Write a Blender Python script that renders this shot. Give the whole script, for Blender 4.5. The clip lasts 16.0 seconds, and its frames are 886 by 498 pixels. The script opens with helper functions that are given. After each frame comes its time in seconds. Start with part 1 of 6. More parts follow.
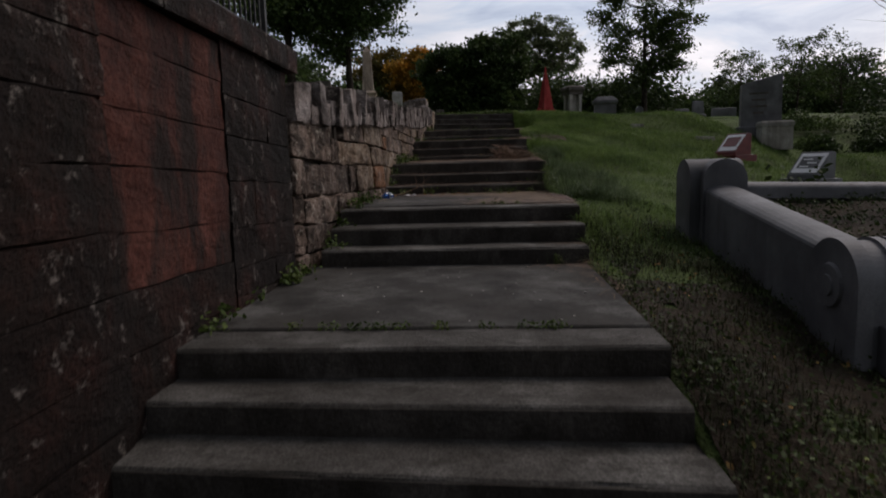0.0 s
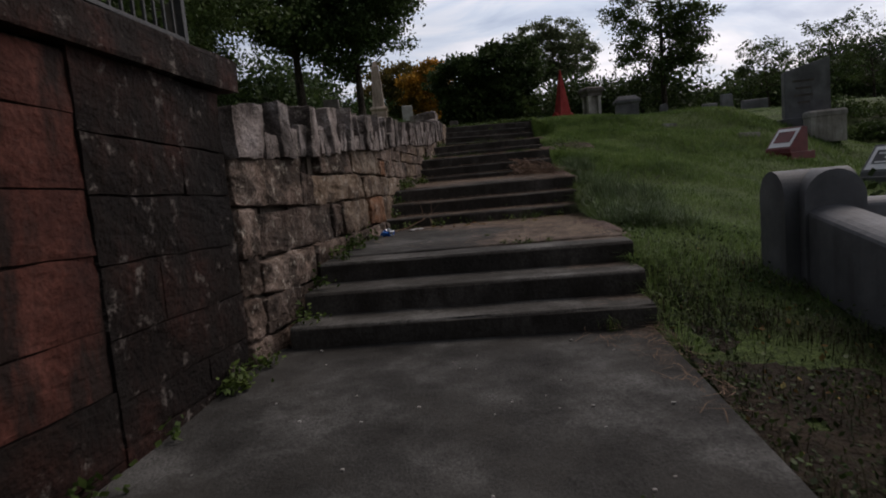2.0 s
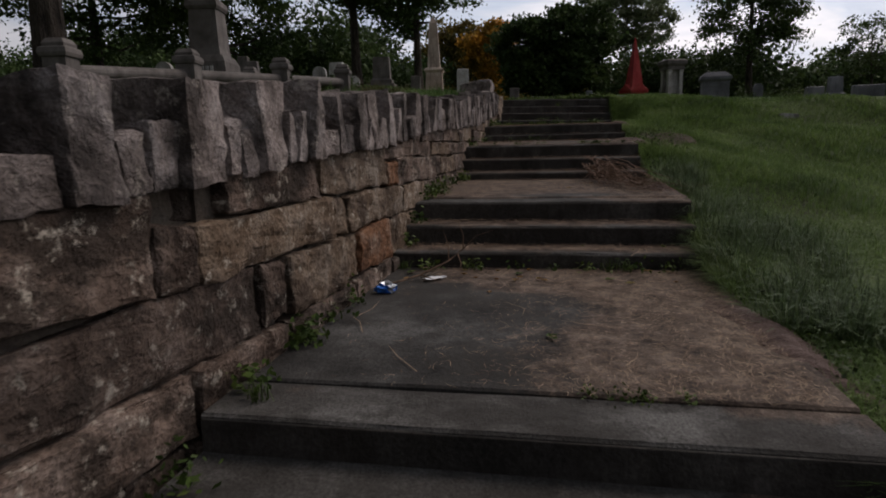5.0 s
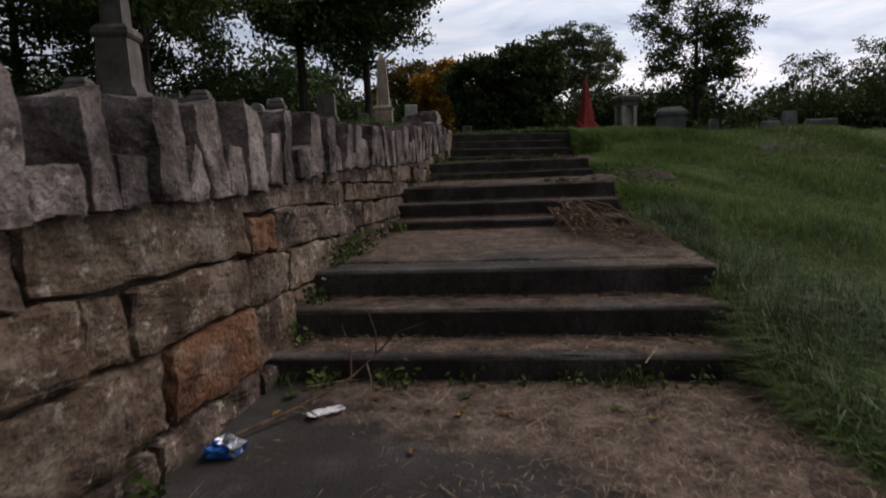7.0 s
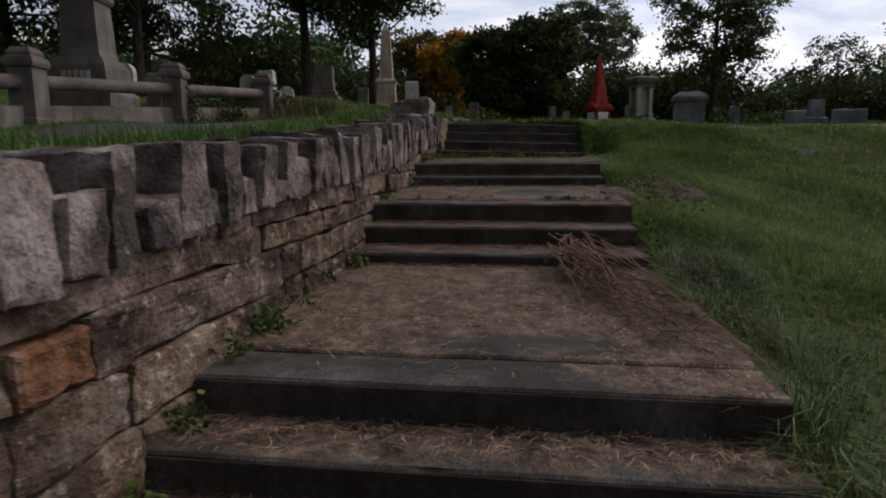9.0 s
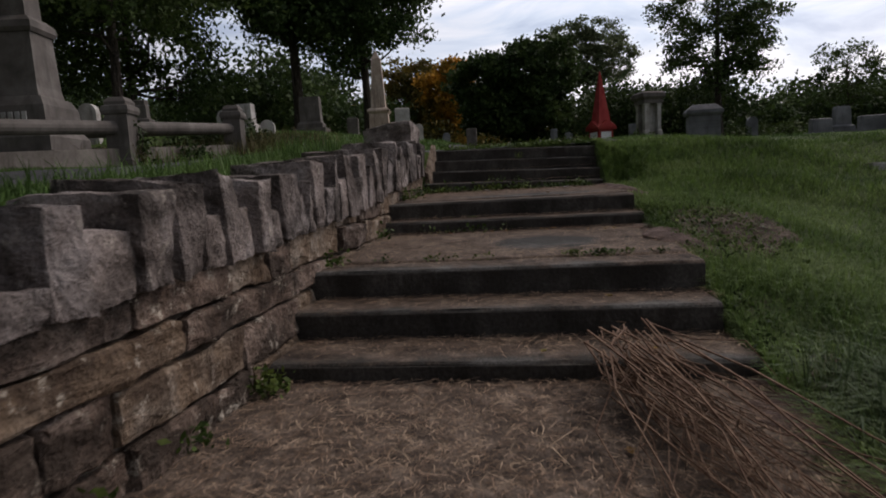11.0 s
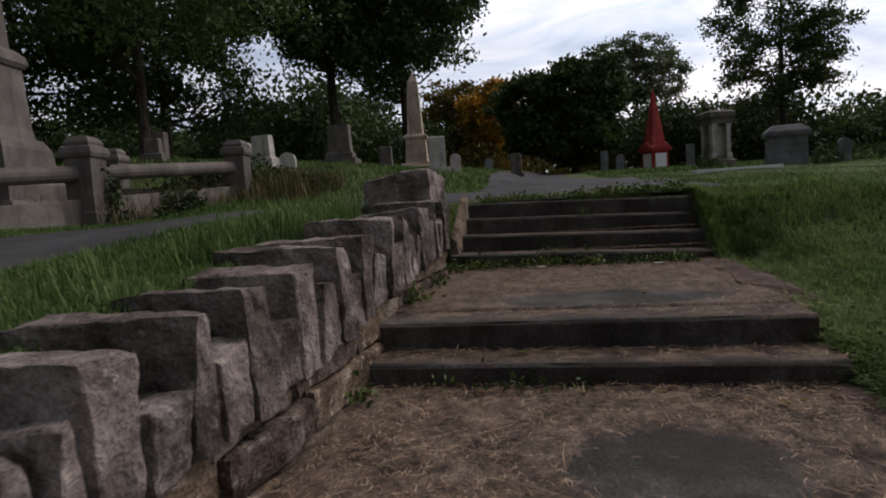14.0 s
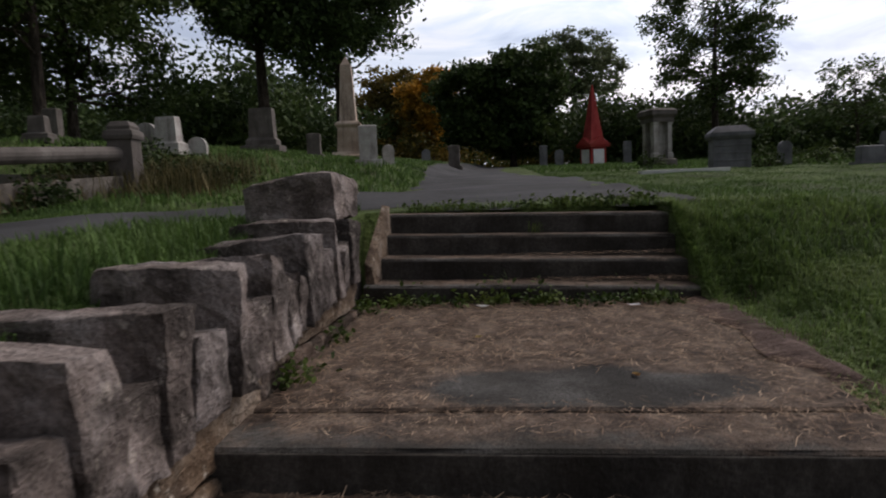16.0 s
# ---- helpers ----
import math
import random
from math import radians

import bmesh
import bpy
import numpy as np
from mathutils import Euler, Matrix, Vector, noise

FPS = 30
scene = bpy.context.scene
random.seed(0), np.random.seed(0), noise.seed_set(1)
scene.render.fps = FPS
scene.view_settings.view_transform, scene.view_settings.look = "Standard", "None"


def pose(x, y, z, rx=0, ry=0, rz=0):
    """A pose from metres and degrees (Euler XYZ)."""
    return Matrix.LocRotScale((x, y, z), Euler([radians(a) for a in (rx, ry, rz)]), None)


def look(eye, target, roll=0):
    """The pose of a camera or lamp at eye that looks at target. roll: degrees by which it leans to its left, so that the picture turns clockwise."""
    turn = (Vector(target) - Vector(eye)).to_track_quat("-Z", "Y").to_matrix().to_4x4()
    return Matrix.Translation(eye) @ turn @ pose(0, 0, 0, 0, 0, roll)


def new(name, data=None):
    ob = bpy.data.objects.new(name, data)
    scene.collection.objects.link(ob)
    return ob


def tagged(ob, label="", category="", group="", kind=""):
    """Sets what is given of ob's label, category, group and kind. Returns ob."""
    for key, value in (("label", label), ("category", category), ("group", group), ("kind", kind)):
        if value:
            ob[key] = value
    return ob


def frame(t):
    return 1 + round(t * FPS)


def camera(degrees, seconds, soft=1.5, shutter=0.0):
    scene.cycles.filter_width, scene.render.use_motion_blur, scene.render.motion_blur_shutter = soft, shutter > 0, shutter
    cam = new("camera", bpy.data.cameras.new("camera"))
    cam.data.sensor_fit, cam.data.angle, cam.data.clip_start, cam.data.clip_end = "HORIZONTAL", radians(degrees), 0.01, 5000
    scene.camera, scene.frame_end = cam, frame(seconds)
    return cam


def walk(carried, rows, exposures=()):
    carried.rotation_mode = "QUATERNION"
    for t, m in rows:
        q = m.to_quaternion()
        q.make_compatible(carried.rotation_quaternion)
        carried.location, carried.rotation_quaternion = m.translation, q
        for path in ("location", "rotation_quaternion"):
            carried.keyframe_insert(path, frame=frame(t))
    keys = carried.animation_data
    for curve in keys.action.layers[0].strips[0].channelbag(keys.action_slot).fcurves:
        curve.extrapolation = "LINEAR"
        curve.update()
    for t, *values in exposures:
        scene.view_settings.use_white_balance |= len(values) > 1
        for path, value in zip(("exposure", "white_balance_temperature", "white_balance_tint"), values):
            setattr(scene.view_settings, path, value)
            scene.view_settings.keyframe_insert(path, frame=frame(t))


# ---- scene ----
cam = camera(71.9, 16.0, soft=1.85, shutter=0.3)

PATH = [
    (0, (0.316, -3.007, 0.964), (0.178, -1.029, 0.703), -1.6),
    (0.5, (0.424, -2.654, 1.102), (0.232, -0.671, 0.928), -2.7),
    (1, (0.42, -2.308, 1.154), (0.332, -0.324, 0.911), 1.2),
    (1.5, (0.339, -1.855, 1.137), (0.294, 0.113, 0.78), 0.8),
    (2, (0.334, -1.367, 1.16), (0.122, 0.609, 0.937), -5.2),
    (2.5, (0.257, -0.812, 1.131), (0.018, 1.16, 0.896), -2.5),
    (3, (0.223, -0.309, 1.152), (-0.028, 1.665, 0.95), -1.8),
    (3.2, (0.233, -0.152, 1.209), (-0.068, 1.818, 1.039), -2.0),
    (5.3, (0.131, 1.842, 1.613), (-0.252, 3.775, 1.274), -1.6),
    (5.5, (0.11, 2.005, 1.606), (-0.282, 3.939, 1.281), -2.7),
    (6, (0.136, 2.499, 1.622), (-0.336, 4.43, 1.407), -4.0),
    (6.5, (0.112, 3.031, 1.58), (-0.177, 4.99, 1.3), -0.7),
    (7, (0.112, 3.529, 1.62), (-0.126, 5.503, 1.41), -2.1),
    (7.5, (0.142, 3.903, 1.768), (-0.173, 5.876, 1.67), -2.6),
    (8, (0.155, 4.28, 1.873), (0.003, 6.269, 1.726), -1.0),
    (8.5, (0.229, 4.607, 2.002), (-0.023, 6.577, 1.767), -3.1),
    (9, (0.247, 4.968, 2.052), (-0.01, 6.929, 1.753), -0.3),
    (9.5, (0.193, 5.46, 2.094), (0.064, 7.427, 1.756), 1.2),
    (9.7, (0.215, 5.632, 2.096), (0.039, 7.605, 1.824), -1.5),
    (11.8, (0.146, 7.828, 2.323), (-0.146, 9.796, 2.116), -2.9),
    (12, (0.133, 7.968, 2.399), (-0.1, 9.939, 2.151), -2.3),
    (12.5, (0.145, 8.345, 2.498), (-0.089, 10.314, 2.237), -3.4),
    (13, (0.09, 8.775, 2.588), (-0.21, 10.73, 2.291), -1.6),
    (13.5, (0.008, 9.297, 2.635), (-0.196, 11.27, 2.384), -2.1),
    (14, (-0.028, 9.765, 2.678), (-0.445, 11.717, 2.542), -3.7),
    (14.5, (-0.098, 10.237, 2.648), (-0.398, 12.209, 2.511), -1.6),
    (15, (-0.144, 10.653, 2.644), (-0.401, 12.63, 2.48), -3.1),
    (15.5, (-0.134, 10.989, 2.764), (-0.481, 12.95, 2.583), -4.4),
    (16, (-0.131, 11.325, 2.881), (-0.347, 13.305, 2.699), -2.3),
]
walk(cam, [(t, look(eye, target, roll)) for t, eye, target, roll in PATH],
     exposures=[(0, 0.12), (3.2, 0.19), (5.5, 0.17), (7, 0.25), (9, 0.36), (13, 0.39), (16, 0.50)])

# ---------------------------------------------------------------- light
SUN_DIR = Vector((0.50, 0.45, 0.74)).normalized()
world = bpy.data.worlds.new("dusk_sky")
scene.world = world
world.use_nodes = True


def node(tree, kind, **values):
    n = tree.nodes.new(kind)
    for key, value in values.items():
        n.inputs[key.replace("_", " ")].default_value = value
    return n


def ramp(tree, stops, source):
    n = tree.nodes.new("ShaderNodeValToRGB")
    e = n.color_ramp.elements
    e[0].position, e[0].color = stops[0][0], (*stops[0][1], 1)
    e[1].position, e[1].color = stops[-1][0], (*stops[-1][1], 1)
    for p, c in stops[1:-1]:
        e.new(p).color = (*c, 1)
    tree.links.new(source, n.inputs["Fac"])
    return n


def math_node(tree, op, a, b=None):
    n = tree.nodes.new("ShaderNodeMath")
    n.operation = op
    for i, v in enumerate((a, b)):
        if v is None:
            continue
        if isinstance(v, (int, float)):
            n.inputs[i].default_value = v
        else:
            tree.links.new(v, n.inputs[i])
    return n.outputs[0]


def mix_rgb(tree, fac, a, b, blend="MIX"):
    n = tree.nodes.new("ShaderNodeMix")
    n.data_type, n.blend_type = "RGBA", blend
    for sock, v in ((n.inputs[0], fac), (n.inputs[6], a), (n.inputs[7], b)):
        if isinstance(v, (int, float)):
            sock.default_value = v
        elif isinstance(v, tuple):
            sock.default_value = (*v[:3], 1)
        else:
            tree.links.new(v, sock)
    return n.outputs[2]


def build_sky():
    t = world.node_tree
    t.nodes.clear()
    out = t.nodes.new("ShaderNodeOutputWorld")
    sky = t.nodes.new("ShaderNodeTexSky")
    sky.sky_type, sky.sun_disc = "NISHITA", False
    sky.sun_elevation, sky.sun_rotation = radians(6), math.atan2(SUN_DIR.x, SUN_DIR.y)
    clear = node(t, "ShaderNodeBackground", Strength=0.10)
    t.links.new(sky.outputs[0], clear.inputs["Color"])
    tc = t.nodes.new("ShaderNodeTexCoord")
    sep = t.nodes.new("ShaderNodeSeparateXYZ")
    t.links.new(tc.outputs["Generated"], sep.inputs[0])
    # an overcast that is bright low down and dull overhead, as after sunset
    up = ramp(t, [(0.0, (0.63, 0.595, 0.62)), (0.24, (0.555, 0.57, 0.625)), (0.42, (0.86, 0.87, 0.94)), (0.58, (0.66, 0.67, 0.71)), (1.0, (0.35, 0.355, 0.375))], sep.outputs["Z"])
    dot = t.nodes.new("ShaderNodeVectorMath")
    dot.operation = "DOT_PRODUCT"
    dot.inputs[1].default_value = (0.58, 0.81, 0.0)
    t.links.new(tc.outputs["Generated"], dot.inputs[0])
    side = math_node(t, "MULTIPLY_ADD", dot.outputs["Value"], 0.60)
    side.node.inputs[2].default_value = 0.46
    stretch = node(t, "ShaderNodeMapping", Scale=(1.6, 1.6, 6.0))
    t.links.new(tc.outputs["Generated"], stretch.inputs["Vector"])
    cloud = node(t, "ShaderNodeTexNoise", Scale=2.6, Detail=7.0, Roughness=0.58, Distortion=0.6)
    t.links.new(stretch.outputs[0], cloud.inputs["Vector"])
    tone = ramp(t, [(0.34, (0.66, 0.72, 0.85)), (0.45, (0.86, 0.91, 1.0)), (0.54, (1.04, 1.03, 1.06)), (0.66, (1.24, 1.18, 1.18))], cloud.outputs["Fac"])
    col = mix_rgb(t, 1.0, up.outputs[0], tone.outputs[0], "MULTIPLY")
    veil = t.nodes.new("ShaderNodeBackground")
    t.links.new(col, veil.inputs["Color"])
    t.links.new(math_node(t, "MAXIMUM", math_node(t, "MULTIPLY", side, 1.32), 0.13), veil.inputs["Strength"])
    both = t.nodes.new("ShaderNodeMixShader")
    both.inputs[0].default_value = 0.88
    t.links.new(clear.outputs[0], both.inputs[1])
    t.links.new(veil.outputs[0], both.inputs[2])
    t.links.new(both.outputs[0], out.inputs["Surface"])


build_sky()
sun = new("sun", bpy.data.lights.new("sun", "SUN"))
sun.data.energy, sun.data.angle, sun.data.color = 1.3, radians(30), (1.0, 0.86, 0.78)
sun.matrix_world = look(SUN_DIR * 50, (0, 0, 0))


# ---------------------------------------------------------------- materials
def material(name, colors, scale=3.0, rough=0.85, grain=40.0, grain_depth=0.35, bump=0.4, bump_size=0.01, spots=None,
             vary=0.0, island=0.0, metal=0.0, stretch=(1, 1, 1), spot_scale=12.0, spot_edge=(0.56, 0.62), streaks=None, spec=0.12, translucent=0.0, litter=False):
    m = bpy.data.materials.new(name)
    m.use_nodes = True
    t = m.node_tree
    bsdf = t.nodes["Principled BSDF"]
    geo = t.nodes.new("ShaderNodeNewGeometry")
    info = t.nodes.new("ShaderNodeObjectInfo")
    shift = t.nodes.new("ShaderNodeVectorMath")
    shift.operation = "MULTIPLY"
    shift.inputs[1].default_value = stretch
    t.links.new(geo.outputs["Position"], shift.inputs[0])
    vec = shift.outputs[0]
    big = node(t, "ShaderNodeTexNoise", Scale=scale, Detail=5.0, Roughness=0.6)
    t.links.new(vec, big.inputs["Vector"])
    n = len(colors)
    stops = [(0.34 + 0.32 * i / max(1, n - 1), c) for i, c in enumerate(colors)]
    if n == 1:
        stops = [(0.3, colors[0]), (0.7, colors[0])]
    col = ramp(t, stops, big.outputs["Fac"]).outputs[0]
    fine = node(t, "ShaderNodeTexNoise", Scale=grain, Detail=4.0, Roughness=0.7)
    t.links.new(vec, fine.inputs["Vector"])
    lo, hi = 1 - grain_depth, 1 + grain_depth
    g = ramp(t, [(0.3, (lo,) * 3), (0.7, (hi,) * 3)], fine.outputs["Fac"])
    col = mix_rgb(t, 1.0, col, g.outputs[0], "MULTIPLY")
    if streaks:
        s_col, s_scale, lo_e, hi_e, amount = streaks
        sm = t.nodes.new("ShaderNodeVectorMath")
        sm.operation = "MULTIPLY"
        sm.inputs[1].default_value = s_scale
        t.links.new(geo.outputs["Position"], sm.inputs[0])
        st = node(t, "ShaderNodeTexNoise", Scale=1.0, Detail=5.0, Roughness=0.65)
        t.links.new(sm.outputs[0], st.inputs["Vector"])
        f = ramp(t, [(lo_e, (0, 0, 0)), (hi_e, (amount,) * 3)], st.outputs["Fac"])
        col = mix_rgb(t, f.outputs[0], col, s_col)
    if spots:
        sp = node(t, "ShaderNodeTexNoise", Scale=spot_scale, Detail=6.0, Roughness=0.75)
        t.links.new(vec, sp.inputs["Vector"])
        f = ramp(t, [(spot_edge[0], (0, 0, 0)), (spot_edge[1], (0.75,) * 3)], sp.outputs["Fac"])
        col = mix_rgb(t, f.outputs[0], col, spots)
    for amount, source in ((vary, info.outputs["Random"]), (island, geo.outputs["Random Per Island"])):
        if amount:
            v = ramp(t, [(0.0, (1 - amount, 1 - amount, 1 - amount)), (0.5, (1.0, 1 - 0.12 * amount, 1 - 0.25 * amount)), (1.0, (1 + amount, 1 + 0.92 * amount, 1 + 0.8 * amount))], source)
            col = mix_rgb(t, 1.0, col, v.outputs[0], "MULTIPLY")
    if litter:
        # needles, straw and soil that have drifted over the slab, as thick as the mesh's litter layer says
        layer = t.nodes.new("ShaderNodeAttribute")
        layer.attribute_name = "litter"
        drift = node(t, "ShaderNodeTexNoise", Scale=3.4, Detail=8.0, Roughness=0.7)
        t.links.new(geo.outputs["Position"], drift.inputs["Vector"])
        f = ramp(t, [(0.42, (0, 0, 0)), (0.62, (0.96,) * 3)], math_node(t, "MULTIPLY_ADD", layer.outputs["Fac"], 0.75))
        t.links.new(math_node(t, "SUBTRACT", drift.outputs["Fac"], 0.32), f.inputs["Fac"].links[0].from_node.inputs[2])
        mat_noise = node(t, "ShaderNodeTexNoise", Scale=4.5, Detail=10.0, Roughness=0.78)
        t.links.new(geo.outputs["Position"], mat_noise.inputs["Vector"])
        soil = ramp(t, [(0.36, (0.028, 0.021, 0.017)), (0.5, (0.098, 0.073, 0.057)), (0.64, (0.205, 0.158, 0.124))], mat_noise.outputs["Fac"])
        needles = mix_rgb(t, 1.0, soil.outputs[0], g.outputs[0], "MULTIPLY")
        col = mix_rgb(t, f.outputs[0], col, needles)
    t.links.new(col, bsdf.inputs["Base Color"])
    bsdf.inputs["Roughness"].default_value = rough
    bsdf.inputs["Metallic"].default_value = metal
    bsdf.inputs["Specular IOR Level"].default_value = spec
    if bump:
        b = node(t, "ShaderNodeBump", Strength=bump, Distance=bump_size)
        t.links.new(fine.outputs["Fac"], b.inputs["Height"])
        b2 = node(t, "ShaderNodeBump", Strength=bump, Distance=bump_size * 4)
        t.links.new(big.outputs["Fac"], b2.inputs["Height"])
        t.links.new(b.outputs[0], b2.inputs["Normal"])
        t.links.new(b2.outputs[0], bsdf.inputs["Normal"])
    if translucent:
        tr = t.nodes.new("ShaderNodeBsdfTranslucent")
        t.links.new(col, tr.inputs["Color"])
        ms = t.nodes.new("ShaderNodeMixShader")
        ms.inputs[0].default_value = translucent
        t.links.new(bsdf.outputs[0], ms.inputs[1])
        t.links.new(tr.outputs[0], ms.inputs[2])
        t.links.new(ms.outputs[0], t.nodes["Material Output"].inputs["Surface"])
    return m


M_CONCRETE = material("weathered_concrete", [(0.0176, 0.0162, 0.0149), (0.0446, 0.0427, 0.0400), (0.1016, 0.0989, 0.0942)], scale=1.7, grain=70, grain_depth=0.55, bump=0.8, bump_size=0.007,
                      spots=(0.036, 0.033, 0.029), spot_scale=4, spot_edge=(0.54, 0.68), streaks=((0.04, 0.037, 0.033), (1.1, 1.1, 1.0), 0.47, 0.62, 0.75), litter=True)
M_NOSE = material("worn_step_concrete", [(0.0425, 0.0391, 0.0348), (0.0731, 0.0688, 0.0638), (0.1275, 0.1224, 0.1148)], scale=2.2, grain=75, grain_depth=0.55, bump=0.9, bump_size=0.008,
                  spots=(0.030, 0.028, 0.024), spot_scale=5, spot_edge=(0.53, 0.66), streaks=((0.034, 0.031, 0.027), (1.3, 3.0, 1.0), 0.46, 0.62, 0.75), litter=True)
M_RISER = material("grimy_riser_concrete", [(0.0346, 0.0311, 0.0276), (0.0605, 0.0545, 0.0484), (0.0950, 0.0864, 0.0778)], scale=2.0, grain=40, bump=0.7, bump_size=0.01,
                   streaks=((0.026, 0.022, 0.018), (4, 4, 1.6), 0.44, 0.62, 0.75), spots=(0.10, 0.088, 0.075), spot_scale=9, spot_edge=(0.64, 0.74))
M_SAND = material("red_sandstone", [(0.0323, 0.0128, 0.0102), (0.0566, 0.0197, 0.0142), (0.0808, 0.0306, 0.0229)], scale=1.8, grain=28, grain_depth=0.45, bump=0.9, bump_size=0.015, vary=0.12,
                  streaks=((0.014, 0.010, 0.0085), (3.2, 3.2, 0.8), 0.45, 0.57, 0.92), spots=(0.20, 0.16, 0.135), spot_scale=13, spot_edge=(0.67, 0.73))
# black-stained stone, darkened further for the shade low on the wall
M_SAND_DARK = material("stained_shaded_sandstone", [(0.0047, 0.0030, 0.0025), (0.0107, 0.0061, 0.0047), (0.0307, 0.0128, 0.0096)], scale=1.5, grain=30, grain_depth=0.6, bump=1.0, bump_size=0.018, vary=0.2,
                       streaks=((0.010, 0.008, 0.007), (3.4, 3.4, 0.9), 0.46, 0.6, 0.8), spots=(0.17, 0.15, 0.135), spot_scale=9, spot_edge=(0.58, 0.68))
M_STONE = material("weathered_fieldstone", [(0.060, 0.042, 0.033), (0.135, 0.100, 0.082), (0.225, 0.180, 0.156)], scale=3.4, grain=45, grain_depth=0.45, bump=1.0, bump_size=0.022, vary=0.34,
                   spots=(0.46, 0.42, 0.36), spot_scale=10, spot_edge=(0.57, 0.66), streaks=((0.034, 0.026, 0.021), (2.6, 2.6, 3.8), 0.46, 0.57, 0.9))
M_COPE = material("rough_coping_stone", [(0.0928, 0.0766, 0.0696), (0.2088, 0.1775, 0.1670), (0.3306, 0.2958, 0.2877)], scale=3.0, grain=50, grain_depth=0.4, bump=1.0, bump_size=0.020, vary=0.26,
                  spots=(0.44, 0.395, 0.35), spot_scale=9, spot_edge=(0.58, 0.68), streaks=((0.040, 0.034, 0.031), (2.3, 2.3, 2.3), 0.47, 0.60, 0.85))
M_ORANGE = material("rust_coloured_stone", [(0.085, 0.042, 0.024), (0.165, 0.084, 0.046), (0.205, 0.145, 0.110)], scale=3.6, grain=40, grain_depth=0.4, bump=1.0, bump_size=0.018, vary=0.25,
                    spots=(0.36, 0.30, 0.24), spot_scale=9, spot_edge=(0.61, 0.69), streaks=((0.05, 0.032, 0.024), (2.6, 2.6, 3.0), 0.50, 0.61, 0.85))
M_TAN = material("tan_sandy_stone", [(0.095, 0.064, 0.042), (0.172, 0.128, 0.093), (0.240, 0.200, 0.165)], scale=3.8, grain=42, grain_depth=0.42, bump=1.0, bump_size=0.018, vary=0.22,
                 spots=(0.52, 0.47, 0.40), spot_scale=11, spot_edge=(0.57, 0.66), streaks=((0.055, 0.038, 0.028), (2.6, 2.6, 3.2), 0.49, 0.61, 0.85))
M_MORTAR = material("recessed_mortar", [(0.05, 0.04, 0.033), (0.09, 0.075, 0.06)], scale=6, grain=50, bump=0.6)
M_GRANITE = material("grey_granite", [(0.088, 0.088, 0.095), (0.138, 0.138, 0.148), (0.205, 0.205, 0.220)], scale=1.2, rough=0.6, grain=160, grain_depth=0.3, bump=0.25, bump_size=0.004,
                     streaks=((0.07, 0.07, 0.072), (5, 5, 0.9), 0.5, 0.68, 0.55))
M_GRANITE_BROWN = material("brown_granite", [(0.078, 0.069, 0.062), (0.117, 0.103, 0.094), (0.164, 0.148, 0.136)], scale=1.5, rough=0.7, grain=90, grain_depth=0.3, bump=0.3, bump_size=0.006,
                           streaks=((0.05, 0.045, 0.04), (4, 4, 0.8), 0.48, 0.66, 0.6))
M_MARBLE = material("weathered_marble", [(0.24, 0.225, 0.21), (0.34, 0.325, 0.31), (0.44, 0.43, 0.42)], scale=1.8, rough=0.7, grain=60, bump=0.3, vary=0.2,
                    streaks=((0.12, 0.11, 0.10), (5, 5, 0.8), 0.5, 0.68, 0.7))
M_PANEL = material("stained_kerb_stone", [(0.1100, 0.0980, 0.0880), (0.1650, 0.1480, 0.1330), (0.2200, 0.2000, 0.1800)], scale=1.6, grain=60, bump=0.3, vary=0.1,
                   streaks=((0.06, 0.052, 0.045), (4, 4, 0.8), 0.46, 0.64, 0.75))
M_OBELISK = material("buff_sandstone", [(0.300, 0.225, 0.175), (0.413, 0.325, 0.263), (0.500, 0.413, 0.344)], scale=0.9, grain=30, bump=0.3, streaks=((0.14, 0.10, 0.08), (4, 4, 0.5), 0.5, 0.66, 0.7))
M_WHITE = material("white_marble_panel", [(0.62, 0.62, 0.62), (0.74, 0.74, 0.73)], scale=2, rough=0.5, grain=40, grain_depth=0.08, bump=0.1)
M_REDPAINT = material("red_painted_metal", [(0.2340, 0.0200, 0.0180), (0.3120, 0.0360, 0.0315), (0.3432, 0.0600, 0.0495)], scale=0.8, rough=0.55, grain=30, grain_depth=0.15, bump=0.15, streaks=((0.18, 0.02, 0.018), (4, 4, 0.6), 0.52, 0.68, 0.6))
M_REDGRANITE = material("polished_red_granite", [(0.10, 0.016, 0.018), (0.16, 0.028, 0.028)], scale=5, rough=0.3, grain=120, bump=0.05, spec=0.25)
# etched stone face; its blue-white also paints the sky reflected in the polish
M_PLATE = material("sky_glare_etched_face", [(0.62, 0.62, 0.67), (0.76, 0.76, 0.80)], scale=4, rough=0.3, grain=60, grain_depth=0.1, bump=0.05, spec=0.5)
M_IRON = material("black_iron", [(0.012, 0.012, 0.013), (0.03, 0.028, 0.026)], scale=20, rough=0.55, grain=90, bump=0.2, spec=0.4)
# soil dimmed below the earth of the slip, to hold the lower bank's shade
M_SOIL = material("damp_shaded_soil", [(0.0140, 0.0097, 0.0065), (0.0240, 0.0165, 0.0108), (0.0360, 0.0255, 0.0162)], scale=2.5, grain=30, grain_depth=0.5, bump=0.8, bump_size=0.03)
M_LITTER = material("dry_needle_litter", [(0.0569, 0.0365, 0.0303), (0.0975, 0.0658, 0.0553), (0.1462, 0.1030, 0.0891)], scale=5, grain=70, grain_depth=0.55, bump=1.0, bump_size=0.012, stretch=(1, 1.7, 1))
